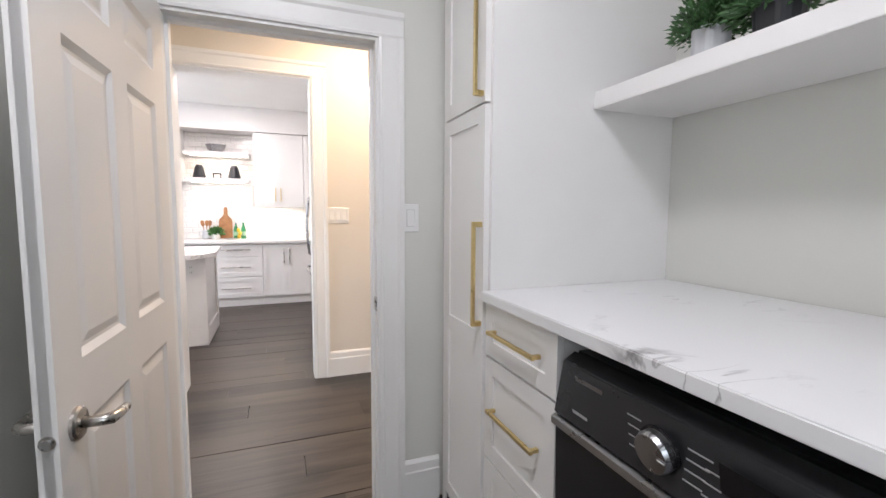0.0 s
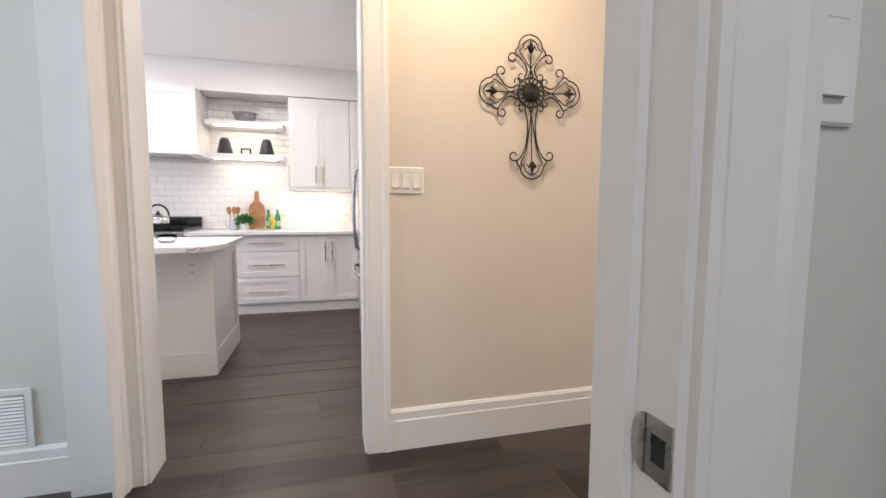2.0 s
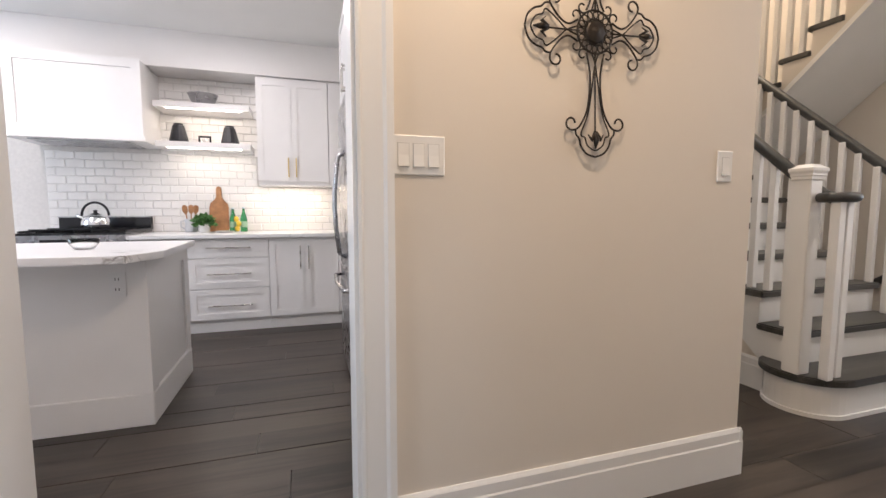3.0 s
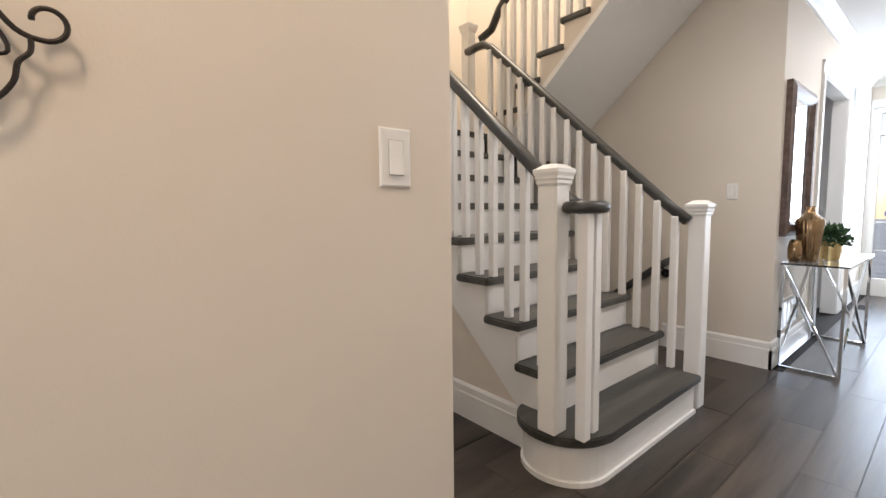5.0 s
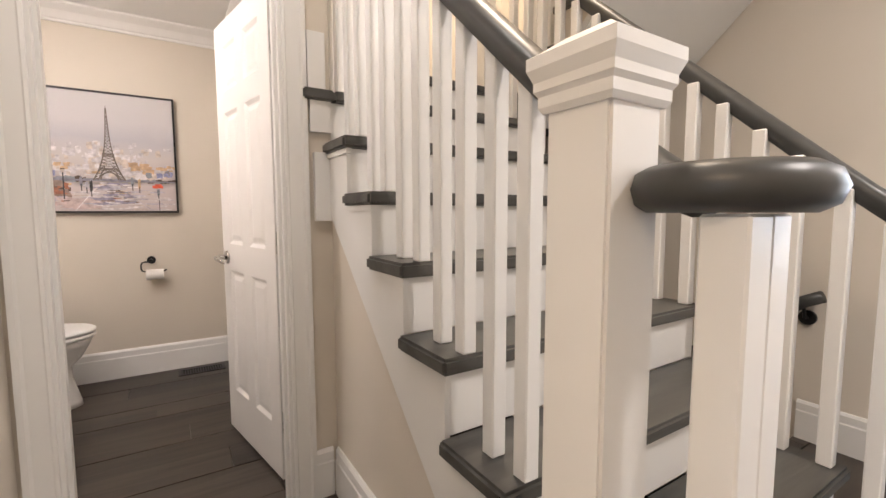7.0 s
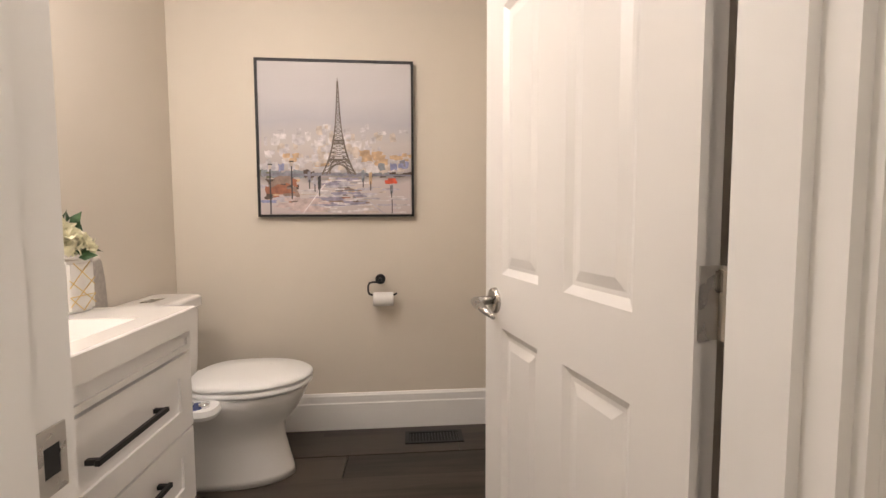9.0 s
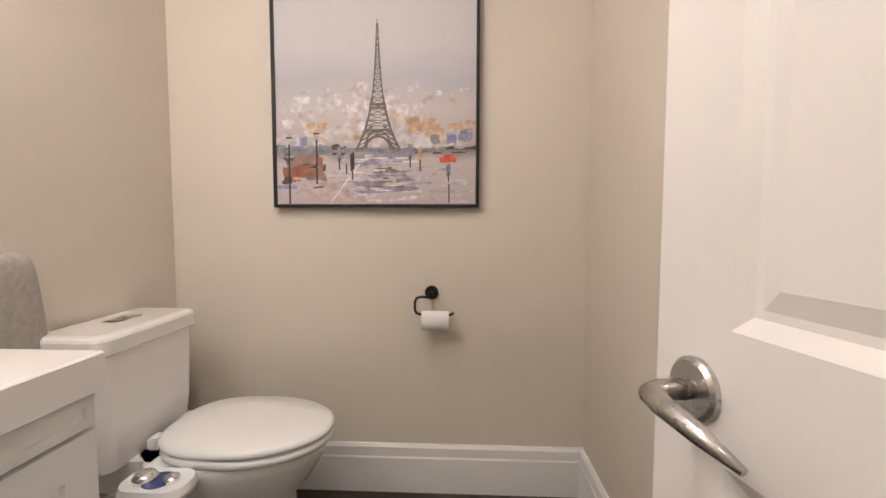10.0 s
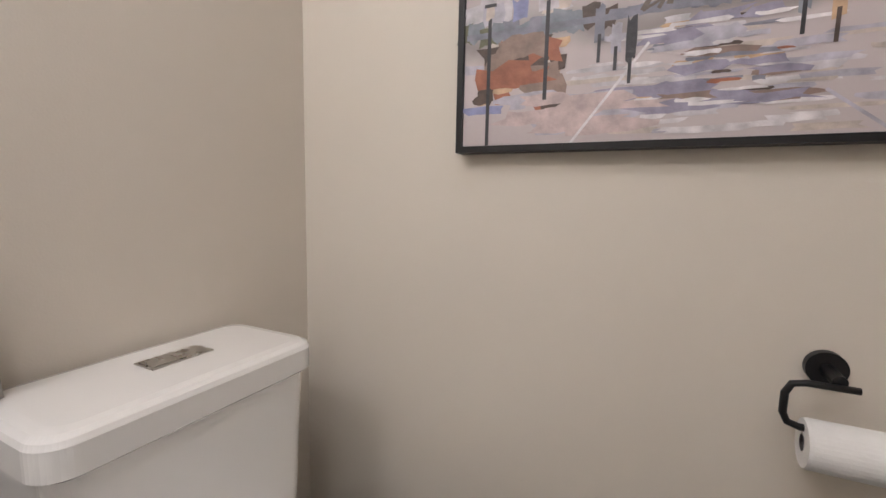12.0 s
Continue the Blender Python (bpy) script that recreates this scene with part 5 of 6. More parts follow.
for dx, dy, tilt in ((-0.02, 0.0, -8), (0.02, 0.01, 6), (0.0, -0.015, 2)):
    sp = loft([[(-0.004, -0.003, 0), (0.004, -0.003, 0), (0.004, 0.003, 0), (-0.004, 0.003, 0)], [(-0.005, -0.003, 0.16), (0.005, -0.003, 0.16), (0.005, 0.003, 0.16), (-0.005, 0.003, 0.16)],
               [(-0.024, -0.003, 0.19), (0.024, -0.003, 0.19), (0.024, 0.003, 0.19), (-0.024, 0.003, 0.19)], [(-0.024, -0.003, 0.235), (0.024, -0.003, 0.235), (0.024, 0.003, 0.235), (-0.024, 0.003, 0.235)], [(-0.01, -0.002, 0.25), (0.01, -0.002, 0.25), (0.01, 0.002, 0.25), (-0.01, 0.002, 0.25)]])
    part("wooden_spoon", turn(sp, Matrix.Translation((-0.61 + dx, 6.66 + dy, 0.90)) @ Matrix.Rotation(radians(tilt), 4, "Y")), WOODB, pit)

# ---- powder room ----
van = tagged(new("bathroom_vanity"), "white shaker bathroom vanity with matt black handles", "vanity")
ORIGIN[van] = Vector((0, 0, 0))
VL = 0.61
part("body", bx(0.0, VL, 0.021, 0.50, 0.0, 0.80), CAB, van)
front(van, "top_panel", 0.0, VL, 0.74, 0.795, None, BLACK)
front(van, "drawer", 0.0, VL, 0.515, 0.735, ("h", 0.638, 0.25), BLACK, fr=0.06)
front(van, "drawer", 0.0, VL, 0.293, 0.511, ("h", 0.44, 0.25), BLACK, fr=0.06)
front(van, "drawer", 0.0, VL, 0.06, 0.289, ("h", 0.19, 0.25), BLACK, fr=0.06)
van.matrix_world = pose(1.90, 5.152, 0, 0, 0, 90)
vt = thing("vanity_sink_top", "glossy white sink top with a rectangular basin", "sink", (1.65, 5.50, 0.80))
X0, X1, Y0, Y1, ZT = 1.388, 1.937, 5.142, 5.767, 0.865
a0, a1, b0, b1 = 1.50, 1.87, 5.22, 5.615
def rect4(x0, x1, y0, y1, z):
    return [(x0, y0, z), (x1, y0, z), (x1, y1, z), (x0, y1, z)]


part("top", loft([rect4(a0, a1, b0, b1, 0.802), rect4(X0, X1, Y0, Y1, 0.802), rect4(X0, X1, Y0, Y1, ZT - 0.004), rect4(X0, X1 - 0.004, Y0 + 0.004, Y1 - 0.004, ZT), rect4(a0, a1, b0, b1, ZT), rect4(a0, a1, b0, b1, ZT - 0.003)], caps=False), PORC, vt)
part("basin", loft([[(a0, b0, ZT - 0.002), (a1, b0, ZT - 0.002), (a1, b1, ZT - 0.002), (a0, b1, ZT - 0.002)], [(a0 + 0.03, b0 + 0.03, 0.82), (a1 - 0.03, b0 + 0.03, 0.82), (a1 - 0.03, b1 - 0.03, 0.82), (a0 + 0.03, b1 - 0.03, 0.82)],
                    [(a0 + 0.06, b0 + 0.06, 0.808), (a1 - 0.06, b0 + 0.06, 0.808), (a1 - 0.06, b1 - 0.06, 0.808), (a0 + 0.06, b1 - 0.06, 0.808)]], caps=False), PORC, vt)
part("basin_floor", bx(a0 + 0.055, a1 - 0.055, b0 + 0.055, b1 - 0.055, 0.804, 0.809), PORC, vt)
fv = thing("flower_vase", "white vase with yellow lattice lines and pale flowers", "vase", (1.63, 5.70, 0.865))
fx, fy, fz = 1.63, 5.70, 0.866
part("vase", bx(fx - 0.05, fx + 0.05, fy - 0.05, fy + 0.05, fz, fz + 0.14), PORC, fv, bevel=0.008)
lat = bmesh.new()
for s, m in ((0, Matrix.Translation((fx, fy - 0.0508, fz))), (1, Matrix.Translation((fx + 0.0508, fy, fz)) @ Matrix.Rotation(radians(90), 4, "Z"))):
    for p, q in (((-0.045, 0.0, 0.02), (0.045, 0, 0.09)), ((0.045, 0, 0.02), (-0.045, 0, 0.09)), ((-0.045, 0, 0.07), (0.03, 0, 0.135)), ((0.045, 0, 0.07), (-0.03, 0, 0.135)), ((-0.045, 0, 0.045), (0.045, 0, 0.045)), ((0, 0, 0.005), (0.045, 0, 0.045)), ((0, 0, 0.005), (-0.045, 0, 0.045))):
        cyl(m @ Vector(p), m @ Vector(q), 0.0012, 5, lat)
part("lattice", lat, YELLOW, fv, "raised yellow lattice lines")
for k, (dx, dy, dz, sc) in enumerate(((0.0, -0.01, 0.18, 1.0), (0.035, 0.02, 0.165, 0.85), (-0.03, 0.025, 0.175, 0.9), (0.03, -0.03, 0.20, 0.8))):
    leaves("blossom", (fx + dx, fy + dy, fz + dz), 0.032 * sc, 0.032 * sc, 70, PETAL, fv, 40 + k, 0.03, narrow=0.5)
leaves("foliage", (fx, fy, fz + 0.15), 0.05, 0.10, 26, LEAF2, fv, 60, 0.055, narrow=0.3)
th = thing("hand_towel", "grey-beige hand towel hanging from a black ring", "towel", (1.42, 6.05, 0.95))
rows = []
for z, hw, d in ((1.0, 0.055, 0.012), (0.99, 0.075, 0.03), (0.965, 0.085, 0.036), (0.90, 0.098, 0.038), (0.80, 0.108, 0.04), (0.70, 0.115, 0.042), (0.62, 0.118, 0.042)):
    ring_ = []
    for k in range(24):
        a = 2 * math.pi * k / 24
        ring_.append((1.42 + d * math.copysign(abs(math.cos(a)) ** 0.6, math.cos(a)) + 0.004 * math.sin(5 * a + z * 9), 6.05 + hw * math.copysign(abs(math.sin(a)) ** 0.7, math.sin(a)), z))
    rows.append(ring_)
part("towel", loft(rows), TOWEL, th, smooth=True)
part("towel_ring", tube([(1.42 + 0.0 * math.cos(a), 6.05 + 0.06 * math.cos(a), 0.955 + 0.045 * math.sin(a)) for a in [2 * math.pi * k / 24 for k in range(25)]], 0.005), BLACK, th, "matt black towel ring", smooth=True)
part("towel_mount", cyl((1.386, 6.05, 1.0), (1.425, 6.05, 1.0), 0.012), BLACK, th, smooth=True)

# toilet, facing +x
wc = thing("toilet", "white two-piece toilet with closed lid and bidet attachment", "toilet", (1.75, 6.37, 0))
TY = 6.37


def rrect(x0, x1, y0, y1, r, z, n=10):
    out = []
    for cx_, cy_, a in ((x1 - r, y1 - r, 0), (x0 + r, y1 - r, 90), (x0 + r, y0 + r, 180), (x1 - r, y0 + r, 270)):
        out += [(cx_ + r * math.cos(radians(a + 90 * k / n)), cy_ + r * math.sin(radians(a + 90 * k / n)), z) for k in range(n + 1)]
    return out


part("tank", loft([rrect(1.41, 1.592, 6.15, 6.51, 0.04, 0.40), rrect(1.405, 1.599, 6.143, 6.516, 0.038, 0.50), rrect(1.40, 1.604, 6.135, 6.523, 0.035, 0.721)]), PORC, wc, smooth=False)
part("tank_lid", loft([rrect(1.398, 1.608, 6.13, 6.528, 0.035, 0.723), rrect(1.397, 1.615, 6.122, 6.536, 0.038, 0.729), rrect(1.397, 1.615, 6.122, 6.536, 0.038, 0.766), rrect(1.399, 1.611, 6.125, 6.533, 0.036, 0.773), rrect(1.404, 1.603, 6.133, 6.525, 0.032, 0.778), rrect(1.415, 1.59, 6.147, 6.511, 0.027, 0.78)]), PORC, wc, smooth=False)
fb = part("flush_plate", bx(1.468, 1.516, 6.295, 6.394, 0.7802, 0.7822), NICKEL, wc, "satin dual flush button plate")
part("flush_button", bx(1.473, 1.511, 6.299, 6.35, 0.7823, 0.7835), NICKEL, fb)
cap = part("inlet_cap", cyl((1.562, 6.528, 0.70), (1.562, 6.52, 0.70), 0.011, 16), NICKEL, wc, "small round steel side cap")
part("cap_hole", cyl((1.562, 6.5285, 0.70), (1.562, 6.5265, 0.70), 0.005, 12), SHADOWGAP, cap)


def oval(xb, xf, hw, z, n=40, sq=0.8):
    """A seat outline: square at the back, round in front."""
    out = []
    xc = xb + (xf - xb) * 0.48
    for k in range(n):
        a = 2 * math.pi * k / n
        c, s = math.cos(a), math.sin(a)
        if c >= 0:
            out.append((xc + (xf - xc) * c, TY + hw * s, z))
        else:
            out.append((xc + (xc - xb) * math.copysign(abs(c) ** 0.45, c), TY + hw * math.copysign(abs(s) ** sq, s) * (1 - 0.16 * abs(c)), z))
    return out


part("bowl", loft([oval(1.56, 2.05, 0.125, 0.0), oval(1.56, 2.045, 0.122, 0.03), oval(1.56, 2.01, 0.112, 0.17), oval(1.56, 2.01, 0.118, 0.235), oval(1.56, 2.06, 0.152, 0.29), oval(1.56, 2.10, 0.178, 0.36), oval(1.56, 2.112, 0.185, 0.393), oval(1.57, 2.104, 0.18, 0.402)]), PORC, wc, smooth=True)
part("tank_deck", loft([rrect(1.40, 1.70, 6.23, 6.51, 0.05, 0.30), rrect(1.395, 1.70, 6.22, 6.52, 0.05, 0.402)]), PORC, wc)
part("seat", loft([oval(1.64, 2.122, 0.186, 0.404), oval(1.635, 2.13, 0.192, 0.412), oval(1.635, 2.13, 0.192, 0.425), oval(1.64, 2.122, 0.186, 0.43)]), PLAST, wc, smooth=True)
part("seat_lid", loft([oval(1.64, 2.122, 0.187, 0.433), oval(1.632, 2.132, 0.194, 0.439), oval(1.632, 2.132, 0.194, 0.45), oval(1.645, 2.118, 0.182, 0.459), oval(1.73, 2.0, 0.10, 0.463)]), PLAST, wc, "closed white lid", smooth=True)
for hy0 in (6.27, 6.42):
    part("hinge_cap", bx(1.605, 1.64, hy0, hy0 + 0.05, 0.404, 0.44), PLAST, wc, bevel=0.006)
bd = part("bidet_panel", loft([rrect(1.66, 1.83, 6.075, 6.185, 0.045, 0.375), rrect(1.655, 1.835, 6.07, 6.19, 0.048, 0.39), rrect(1.66, 1.83, 6.075, 6.185, 0.045, 0.41)]), PLAST, wc, "white bidet control panel")
part("bidet_arm", bx(1.66, 1.72, 6.17, 6.26, 0.388, 0.403), PLAST, bd)
part("bidet_dial", lathe([(0.0, 0), (0.03, 0), (0.03, 0.01), (0.022, 0.02), (0.0, 0.022)], (1.715, 6.125, 0.411), 24), CHROME, bd, "chrome dial", smooth=True)
part("bidet_dial", lathe([(0.0, 0), (0.02, 0), (0.02, 0.012), (0.0, 0.014)], (1.785, 6.125, 0.411), 24), CHROME, bd, "chrome dial", smooth=True)
part("bidet_label", lathe([(0.031, 0), (0.038, 0.0), (0.038, 0.002), (0.031, 0.002)], (1.75, 6.125, 0.4105), 28), mat("navy_print", (0.05, 0.07, 0.2), 0.4), bd)
part("supply_hose", tube([(1.66, 6.12, 0.38), (1.60, 6.13, 0.34), (1.55, 6.15, 0.28), (1.48, 6.18, 0.22), (1.39, 6.18, 0.2)], 0.006), CHROME, wc, "braided steel hose", smooth=True)

tph = thing("toilet_paper_holder", "matt black wall holder with a white paper roll", "toilet paper holder", (2.42, 6.74, 0.8))
hx, hz, hy = 2.412, 0.804, 6.683
part("mount", cyl((hx, 6.749, hz), (hx, 6.735, hz), 0.026, 28), BLACK, tph)
part("post", cyl((hx, 6.735, hz), (hx, hy, hz), 0.009), BLACK, tph)
part("arm", tube([(hx + 0.022, hy, hz - 0.008), (hx - 0.036, hy, hz - 0.008), (hx - 0.052, hy, hz - 0.012), (hx - 0.059, hy, hz - 0.027), (hx - 0.059, hy, hz - 0.056), (hx - 0.053, hy, hz - 0.069), (hx - 0.038, hy, hz - 0.074), (hx + 0.075, hy, hz - 0.074), (hx + 0.086, hy - 0.004, hz - 0.066)], 0.0052), BLACK, tph, smooth=True)
rp = turn(loft([[(r * math.cos(2 * math.pi * k / 36), r * math.sin(2 * math.pi * k / 36), z) for k in range(36)] for r, z in ((0.012, 0), (0.034, 0), (0.0355, 0.004), (0.0355, 0.098), (0.034, 0.102), (0.012, 0.102))], caps=False), Matrix.Translation((hx - 0.033, hy, hz - 0.096)) @ Matrix.Rotation(radians(90), 4, "Y"))
part("paper_roll", rp, PAPER, tph, "white paper roll", smooth=False)
fvn = thing("floor_vent", "dark bronze floor register", "air vent", (2.68, 6.61, 0.0))
part("frame", boxes((2.535, 2.83, 6.552, 6.568, 0.0005, 0.006), (2.535, 2.83, 6.657, 6.673, 0.0005, 0.006), (2.535, 2.555, 6.568, 6.657, 0.0005, 0.006), (2.81, 2.83, 6.568, 6.657, 0.0005, 0.006)), BLACK, fvn)
for k in range(16):
    part("louvre", bx(2.558 + 0.016 * k, 2.564 + 0.016 * k, 6.568, 6.657, 0.0005, 0.004), BLACK, fvn)
# dark sheet over the planks in place of the shaded duct opening
part("well", bx(2.555, 2.81, 6.568, 6.657, 0.0003, 0.001), SHADOWGAP, fvn)


# ---- painting ----
def canvas_mat():
    m = bpy.data.materials.new("painted_canvas")
    m.use_nodes = True
    nt, L = m.node_tree, m.node_tree.links
    b = nt.nodes["Principled BSDF"]
    b.inputs["Roughness"].default_value = 0.55
    tc = nt.nodes.new("ShaderNodeTexCoord")
    sep = nt.nodes.new("ShaderNodeSeparateXYZ")
    L.new(tc.outputs["Object"], sep.inputs[0])
    n = nt.nodes.new("ShaderNodeTexNoise")
    n.inputs["Scale"].default_value, n.inputs["Detail"].default_value = 6, 6
    L.new(tc.outputs["Object"], n.inputs["Vector"])
    ma = nt.nodes.new("ShaderNodeMath")
    ma.operation = "MULTIPLY_ADD"
    ma.inputs[1].default_value = 0.10
    L.new(n.outputs["Fac"], ma.inputs[0])
    L.new(sep.outputs["Z"], ma.inputs[2])
    mr = nt.nodes.new("ShaderNodeMapRange")
    mr.inputs["From Min"].default_value, mr.inputs["From Max"].default_value = -0.33, 0.45
    L.new(ma.outputs[0], mr.inputs["Value"])
    r = nt.nodes.new("ShaderNodeValToRGB")
    e = r.color_ramp.elements
    e[0].position, e[0].color = 0.0, (0.50, 0.44, 0.44, 1)
    e[1].position, e[1].color = 1.0, (0.55, 0.53, 0.54, 1)
    for p, c in ((0.2, (0.52, 0.46, 0.46)), (0.24, (0.27, 0.24, 0.23)), (0.30, (0.45, 0.40, 0.40)), (0.45, (0.52, 0.48, 0.47)), (0.6, (0.44, 0.43, 0.47)), (0.75, (0.53, 0.51, 0.53))):
        e.new(p).color = (*c, 1)
    L.new(mr.outputs[0], r.inputs[0])
    L.new(r.outputs[0], b.inputs["Base Color"])
    bp = nt.nodes.new("ShaderNodeBump")
    bp.inputs["Strength"].default_value, bp.inputs["Distance"].default_value = 0.3, 0.002
    n2 = nt.nodes.new("ShaderNodeTexNoise")
    n2.inputs["Scale"].default_value = 60
    L.new(tc.outputs["Object"], n2.inputs["Vector"])
    L.new(n2.outputs["Fac"], bp.inputs["Height"])
    L.new(bp.outputs[0], b.inputs["Normal"])
    return m


pcx, pcz, PH, PY = 2.2005, 1.522, 0.391, 6.712
pic = thing("wall_painting", "framed painting of an iron lattice tower above a wet boulevard", "painting", (pcx, PY, pcz))
part("frame", boxes((pcx - PH, pcx + PH, PY, 6.748, pcz - PH, pcz - PH + 0.012), (pcx - PH, pcx + PH, PY, 6.748, pcz + PH - 0.012, pcz + PH), (pcx - PH, pcx - PH + 0.012, PY, 6.748, pcz - PH + 0.012, pcz + PH - 0.012), (pcx + PH - 0.012, pcx + PH, PY, 6.748, pcz - PH + 0.012, pcz + PH - 0.012)), BLACK, pic, "slim black frame")
cv = part("canvas", bx(pcx - PH + 0.013, pcx + PH - 0.013, PY + 0.006, 6.745, pcz - PH + 0.013, pcz + PH - 0.013), canvas_mat(), pic)
rp_ = random.Random(21)
PAL = {"slate": (0.20, 0.20, 0.24), "ochre": (0.50, 0.34, 0.21), "rust": (0.30, 0.11, 0.06), "haze": (0.50, 0.475, 0.50), "sand": (0.52, 0.45, 0.40), "umber": (0.075, 0.05, 0.038), "pale": (0.60, 0.57, 0.58), "lilac": (0.42, 0.40, 0.46), "blue": (0.24, 0.26, 0.44), "teal": (0.20, 0.22, 0.25), "red": (0.58, 0.085, 0.04), "moss": (0.12, 0.12, 0.07), "black": (0.03, 0.028, 0.032), "brick": (0.33, 0.13, 0.10), "tower": (0.13, 0.105, 0.09), "violet": (0.27, 0.25, 0.33), "sepia": (0.24, 0.17, 0.14), "frost": (0.66, 0.63, 0.64), "rose": (0.50, 0.40, 0.39)}
PAINTS = {k: mat("paint_" + k, c, 0.5, vary=0.3, scale=35, bump=0.5, bscale=120) for k, c in PAL.items()}
STROKES = {k: bmesh.new() for k in PAL}
layer = [0]


def stroke(col, u, v, w, h, skew=0.0, ragged=0.25):
    """A dab of paint on the canvas; u, v run from 0 to 1 across and up."""
    layer[0] += 1
    y = PY + 0.0055 - 0.0000016 * layer[0]
    bm = STROKES[col]
    x, z, s = pcx - PH + 0.013 + u * (2 * PH - 0.026), pcz - PH + 0.013 + v * (2 * PH - 0.026), 2 * PH - 0.026
    w, h = w * s / 2, h * s / 2
    pts = [(-w, -h), (-w * 0.3, -h * 1.1), (w * 0.4, -h * 0.9), (w, -h), (w * 1.05, 0), (w, h), (w * 0.2, h * 1.1), (-w * 0.5, h * 0.9), (-w, h), (-w * 1.06, 0)]
    vs = [bm.verts.new((x + a * (1 + rp_.uniform(-ragged, ragged)) + skew * b, y, z + b * (1 + rp_.uniform(-ragged, ragged)))) for a, b in pts]
    bm.faces.new(vs)


def seg(col, u0, v0, u1, v1, t):
    layer[0] += 1
    y = PY + 0.0055 - 0.0000016 * layer[0]
    s, ox, oz = 2 * PH - 0.026, pcx - PH + 0.013, pcz - PH + 0.013
    p, q = Vector((ox + u0 * s, oz + v0 * s)), Vector((ox + u1 * s, oz + v1 * s))
    n = Vector((-(q - p).y, (q - p).x)).normalized() * t * s / 2
    bm = STROKES[col]
    bm.faces.new([bm.verts.new((a.x, y, a.y)) for a in (p - n, q - n, q + n, p + n)])


for _ in range(150):     # hazy blocks of the town
    stroke(rp_.choice(["haze", "sand", "lilac", "pale", "haze"] if rp_.random() < 0.35 else ["haze", "pale", "haze", "sand"]), rp_.uniform(0.02, 0.98), 0.30 + 0.28 * rp_.random() ** 1.5, rp_.uniform(0.02, 0.06), rp_.uniform(0.02, 0.06))
for u, v, w, h in ((0.74, 0.38, 0.14, 0.08), (0.80, 0.36, 0.1, 0.06), (0.39, 0.35, 0.1, 0.05), (0.20, 0.37, 0.09, 0.06), (0.97, 0.38, 0.06, 0.05), (0.90, 0.37, 0.08, 0.05)):
    for _ in range(5):
        stroke(rp_.choice(("ochre", "sand", "ochre")), u + rp_.uniform(-0.4, 0.4) * w, v + rp_.uniform(-0.4, 0.4) * h, w * 0.5, h * 0.5)
for u in [0.03 * k for k in range(34)]:   # tree line and dark far edge
    stroke(rp_.choice(("moss", "umber", "slate", "teal")) if u < 0.33 or u > 0.66 else "slate", u, 0.262 + rp_.uniform(-0.006, 0.012), 0.04, 0.02 if u > 0.33 else 0.045)
for u, v in ((0.14, 0.31), (0.80, 0.32), (0.88, 0.32), (0.96, 0.33), (0.94, 0.34)):
    stroke(rp_.choice(("slate", "blue", "teal")), u, v, 0.04, 0.045)
for _ in range(70):      # wet pavement
    stroke(rp_.choice(("pale", "haze", "lilac", "pale", "sand")), rp_.uniform(0.3, 0.97), rp_.uniform(0.01, 0.23), rp_.uniform(0.05, 0.14), rp_.uniform(0.006, 0.014))
for _ in range(40):
    stroke(rp_.choice(("lilac", "rust", "umber", "slate", "ochre", "haze")), 0.53 + rp_.uniform(-0.13, 0.13), rp_.uniform(0.05, 0.24), rp_.uniform(0.02, 0.08), rp_.uniform(0.005, 0.012))
for _ in range(34):
    stroke(rp_.choice(("rust", "umber", "sand", "ochre", "rust", "lilac")), rp_.uniform(0.02, 0.24), rp_.uniform(0.08, 0.23), rp_.uniform(0.03, 0.07), rp_.uniform(0.015, 0.04))
stroke("blue", 0.05, 0.085, 0.09, 0.02)
stroke("blue", 0.93, 0.325, 0.03, 0.03)
for _ in range(26):      # violet-grey pools mirrored in the wet paving
    stroke(rp_.choice(("lilac", "violet", "violet", "sepia")), 0.53 + rp_.uniform(-0.17, 0.15), rp_.uniform(0.06, 0.245), rp_.uniform(0.05, 0.13), rp_.uniform(0.012, 0.028), rp_.uniform(-0.6, 0.6), 0.4)
for _ in range(16):
    stroke(rp_.choice(("pale", "frost", "frost")), 0.52 + rp_.uniform(-0.15, 0.2), rp_.uniform(0.03, 0.235), rp_.uniform(0.03, 0.10), rp_.uniform(0.005, 0.010), rp_.uniform(-0.8, 0.8), 0.4)
for _ in range(22):      # brown hedge and benches
    stroke(rp_.choice(("sepia", "rust", "umber", "sepia")), rp_.uniform(0.085, 0.22), rp_.uniform(0.12, 0.23), rp_.uniform(0.05, 0.11), rp_.uniform(0.03, 0.05), 0, 0.4)
for _ in range(14):      # pinkish pavement at the near edge
    stroke(rp_.choice(("rose", "lilac", "rose")), rp_.uniform(0.15, 0.36), rp_.uniform(0.03, 0.11), rp_.uniform(0.10, 0.2), rp_.uniform(0.015, 0.03), 0.5, 0.4)
seg("frost", 0.27, 0.0, 0.42, 0.2, 0.006)
seg("lilac", 0.72, 0.08, 0.82, 0.0, 0.006)
seg("slate", 0.66, 0.262, 0.995, 0.262, 0.012)
seg("slate", 0.005, 0.262, 0.36, 0.262, 0.014)
# lattice tower
T0, TB, TT = 0.515, 0.265, 0.88


def leg(v):
    k = (v - TB) / (TT - TB)
    return 0.082 * (1 - k) ** 4.0 + 0.028 * (1 - k) + 0.002


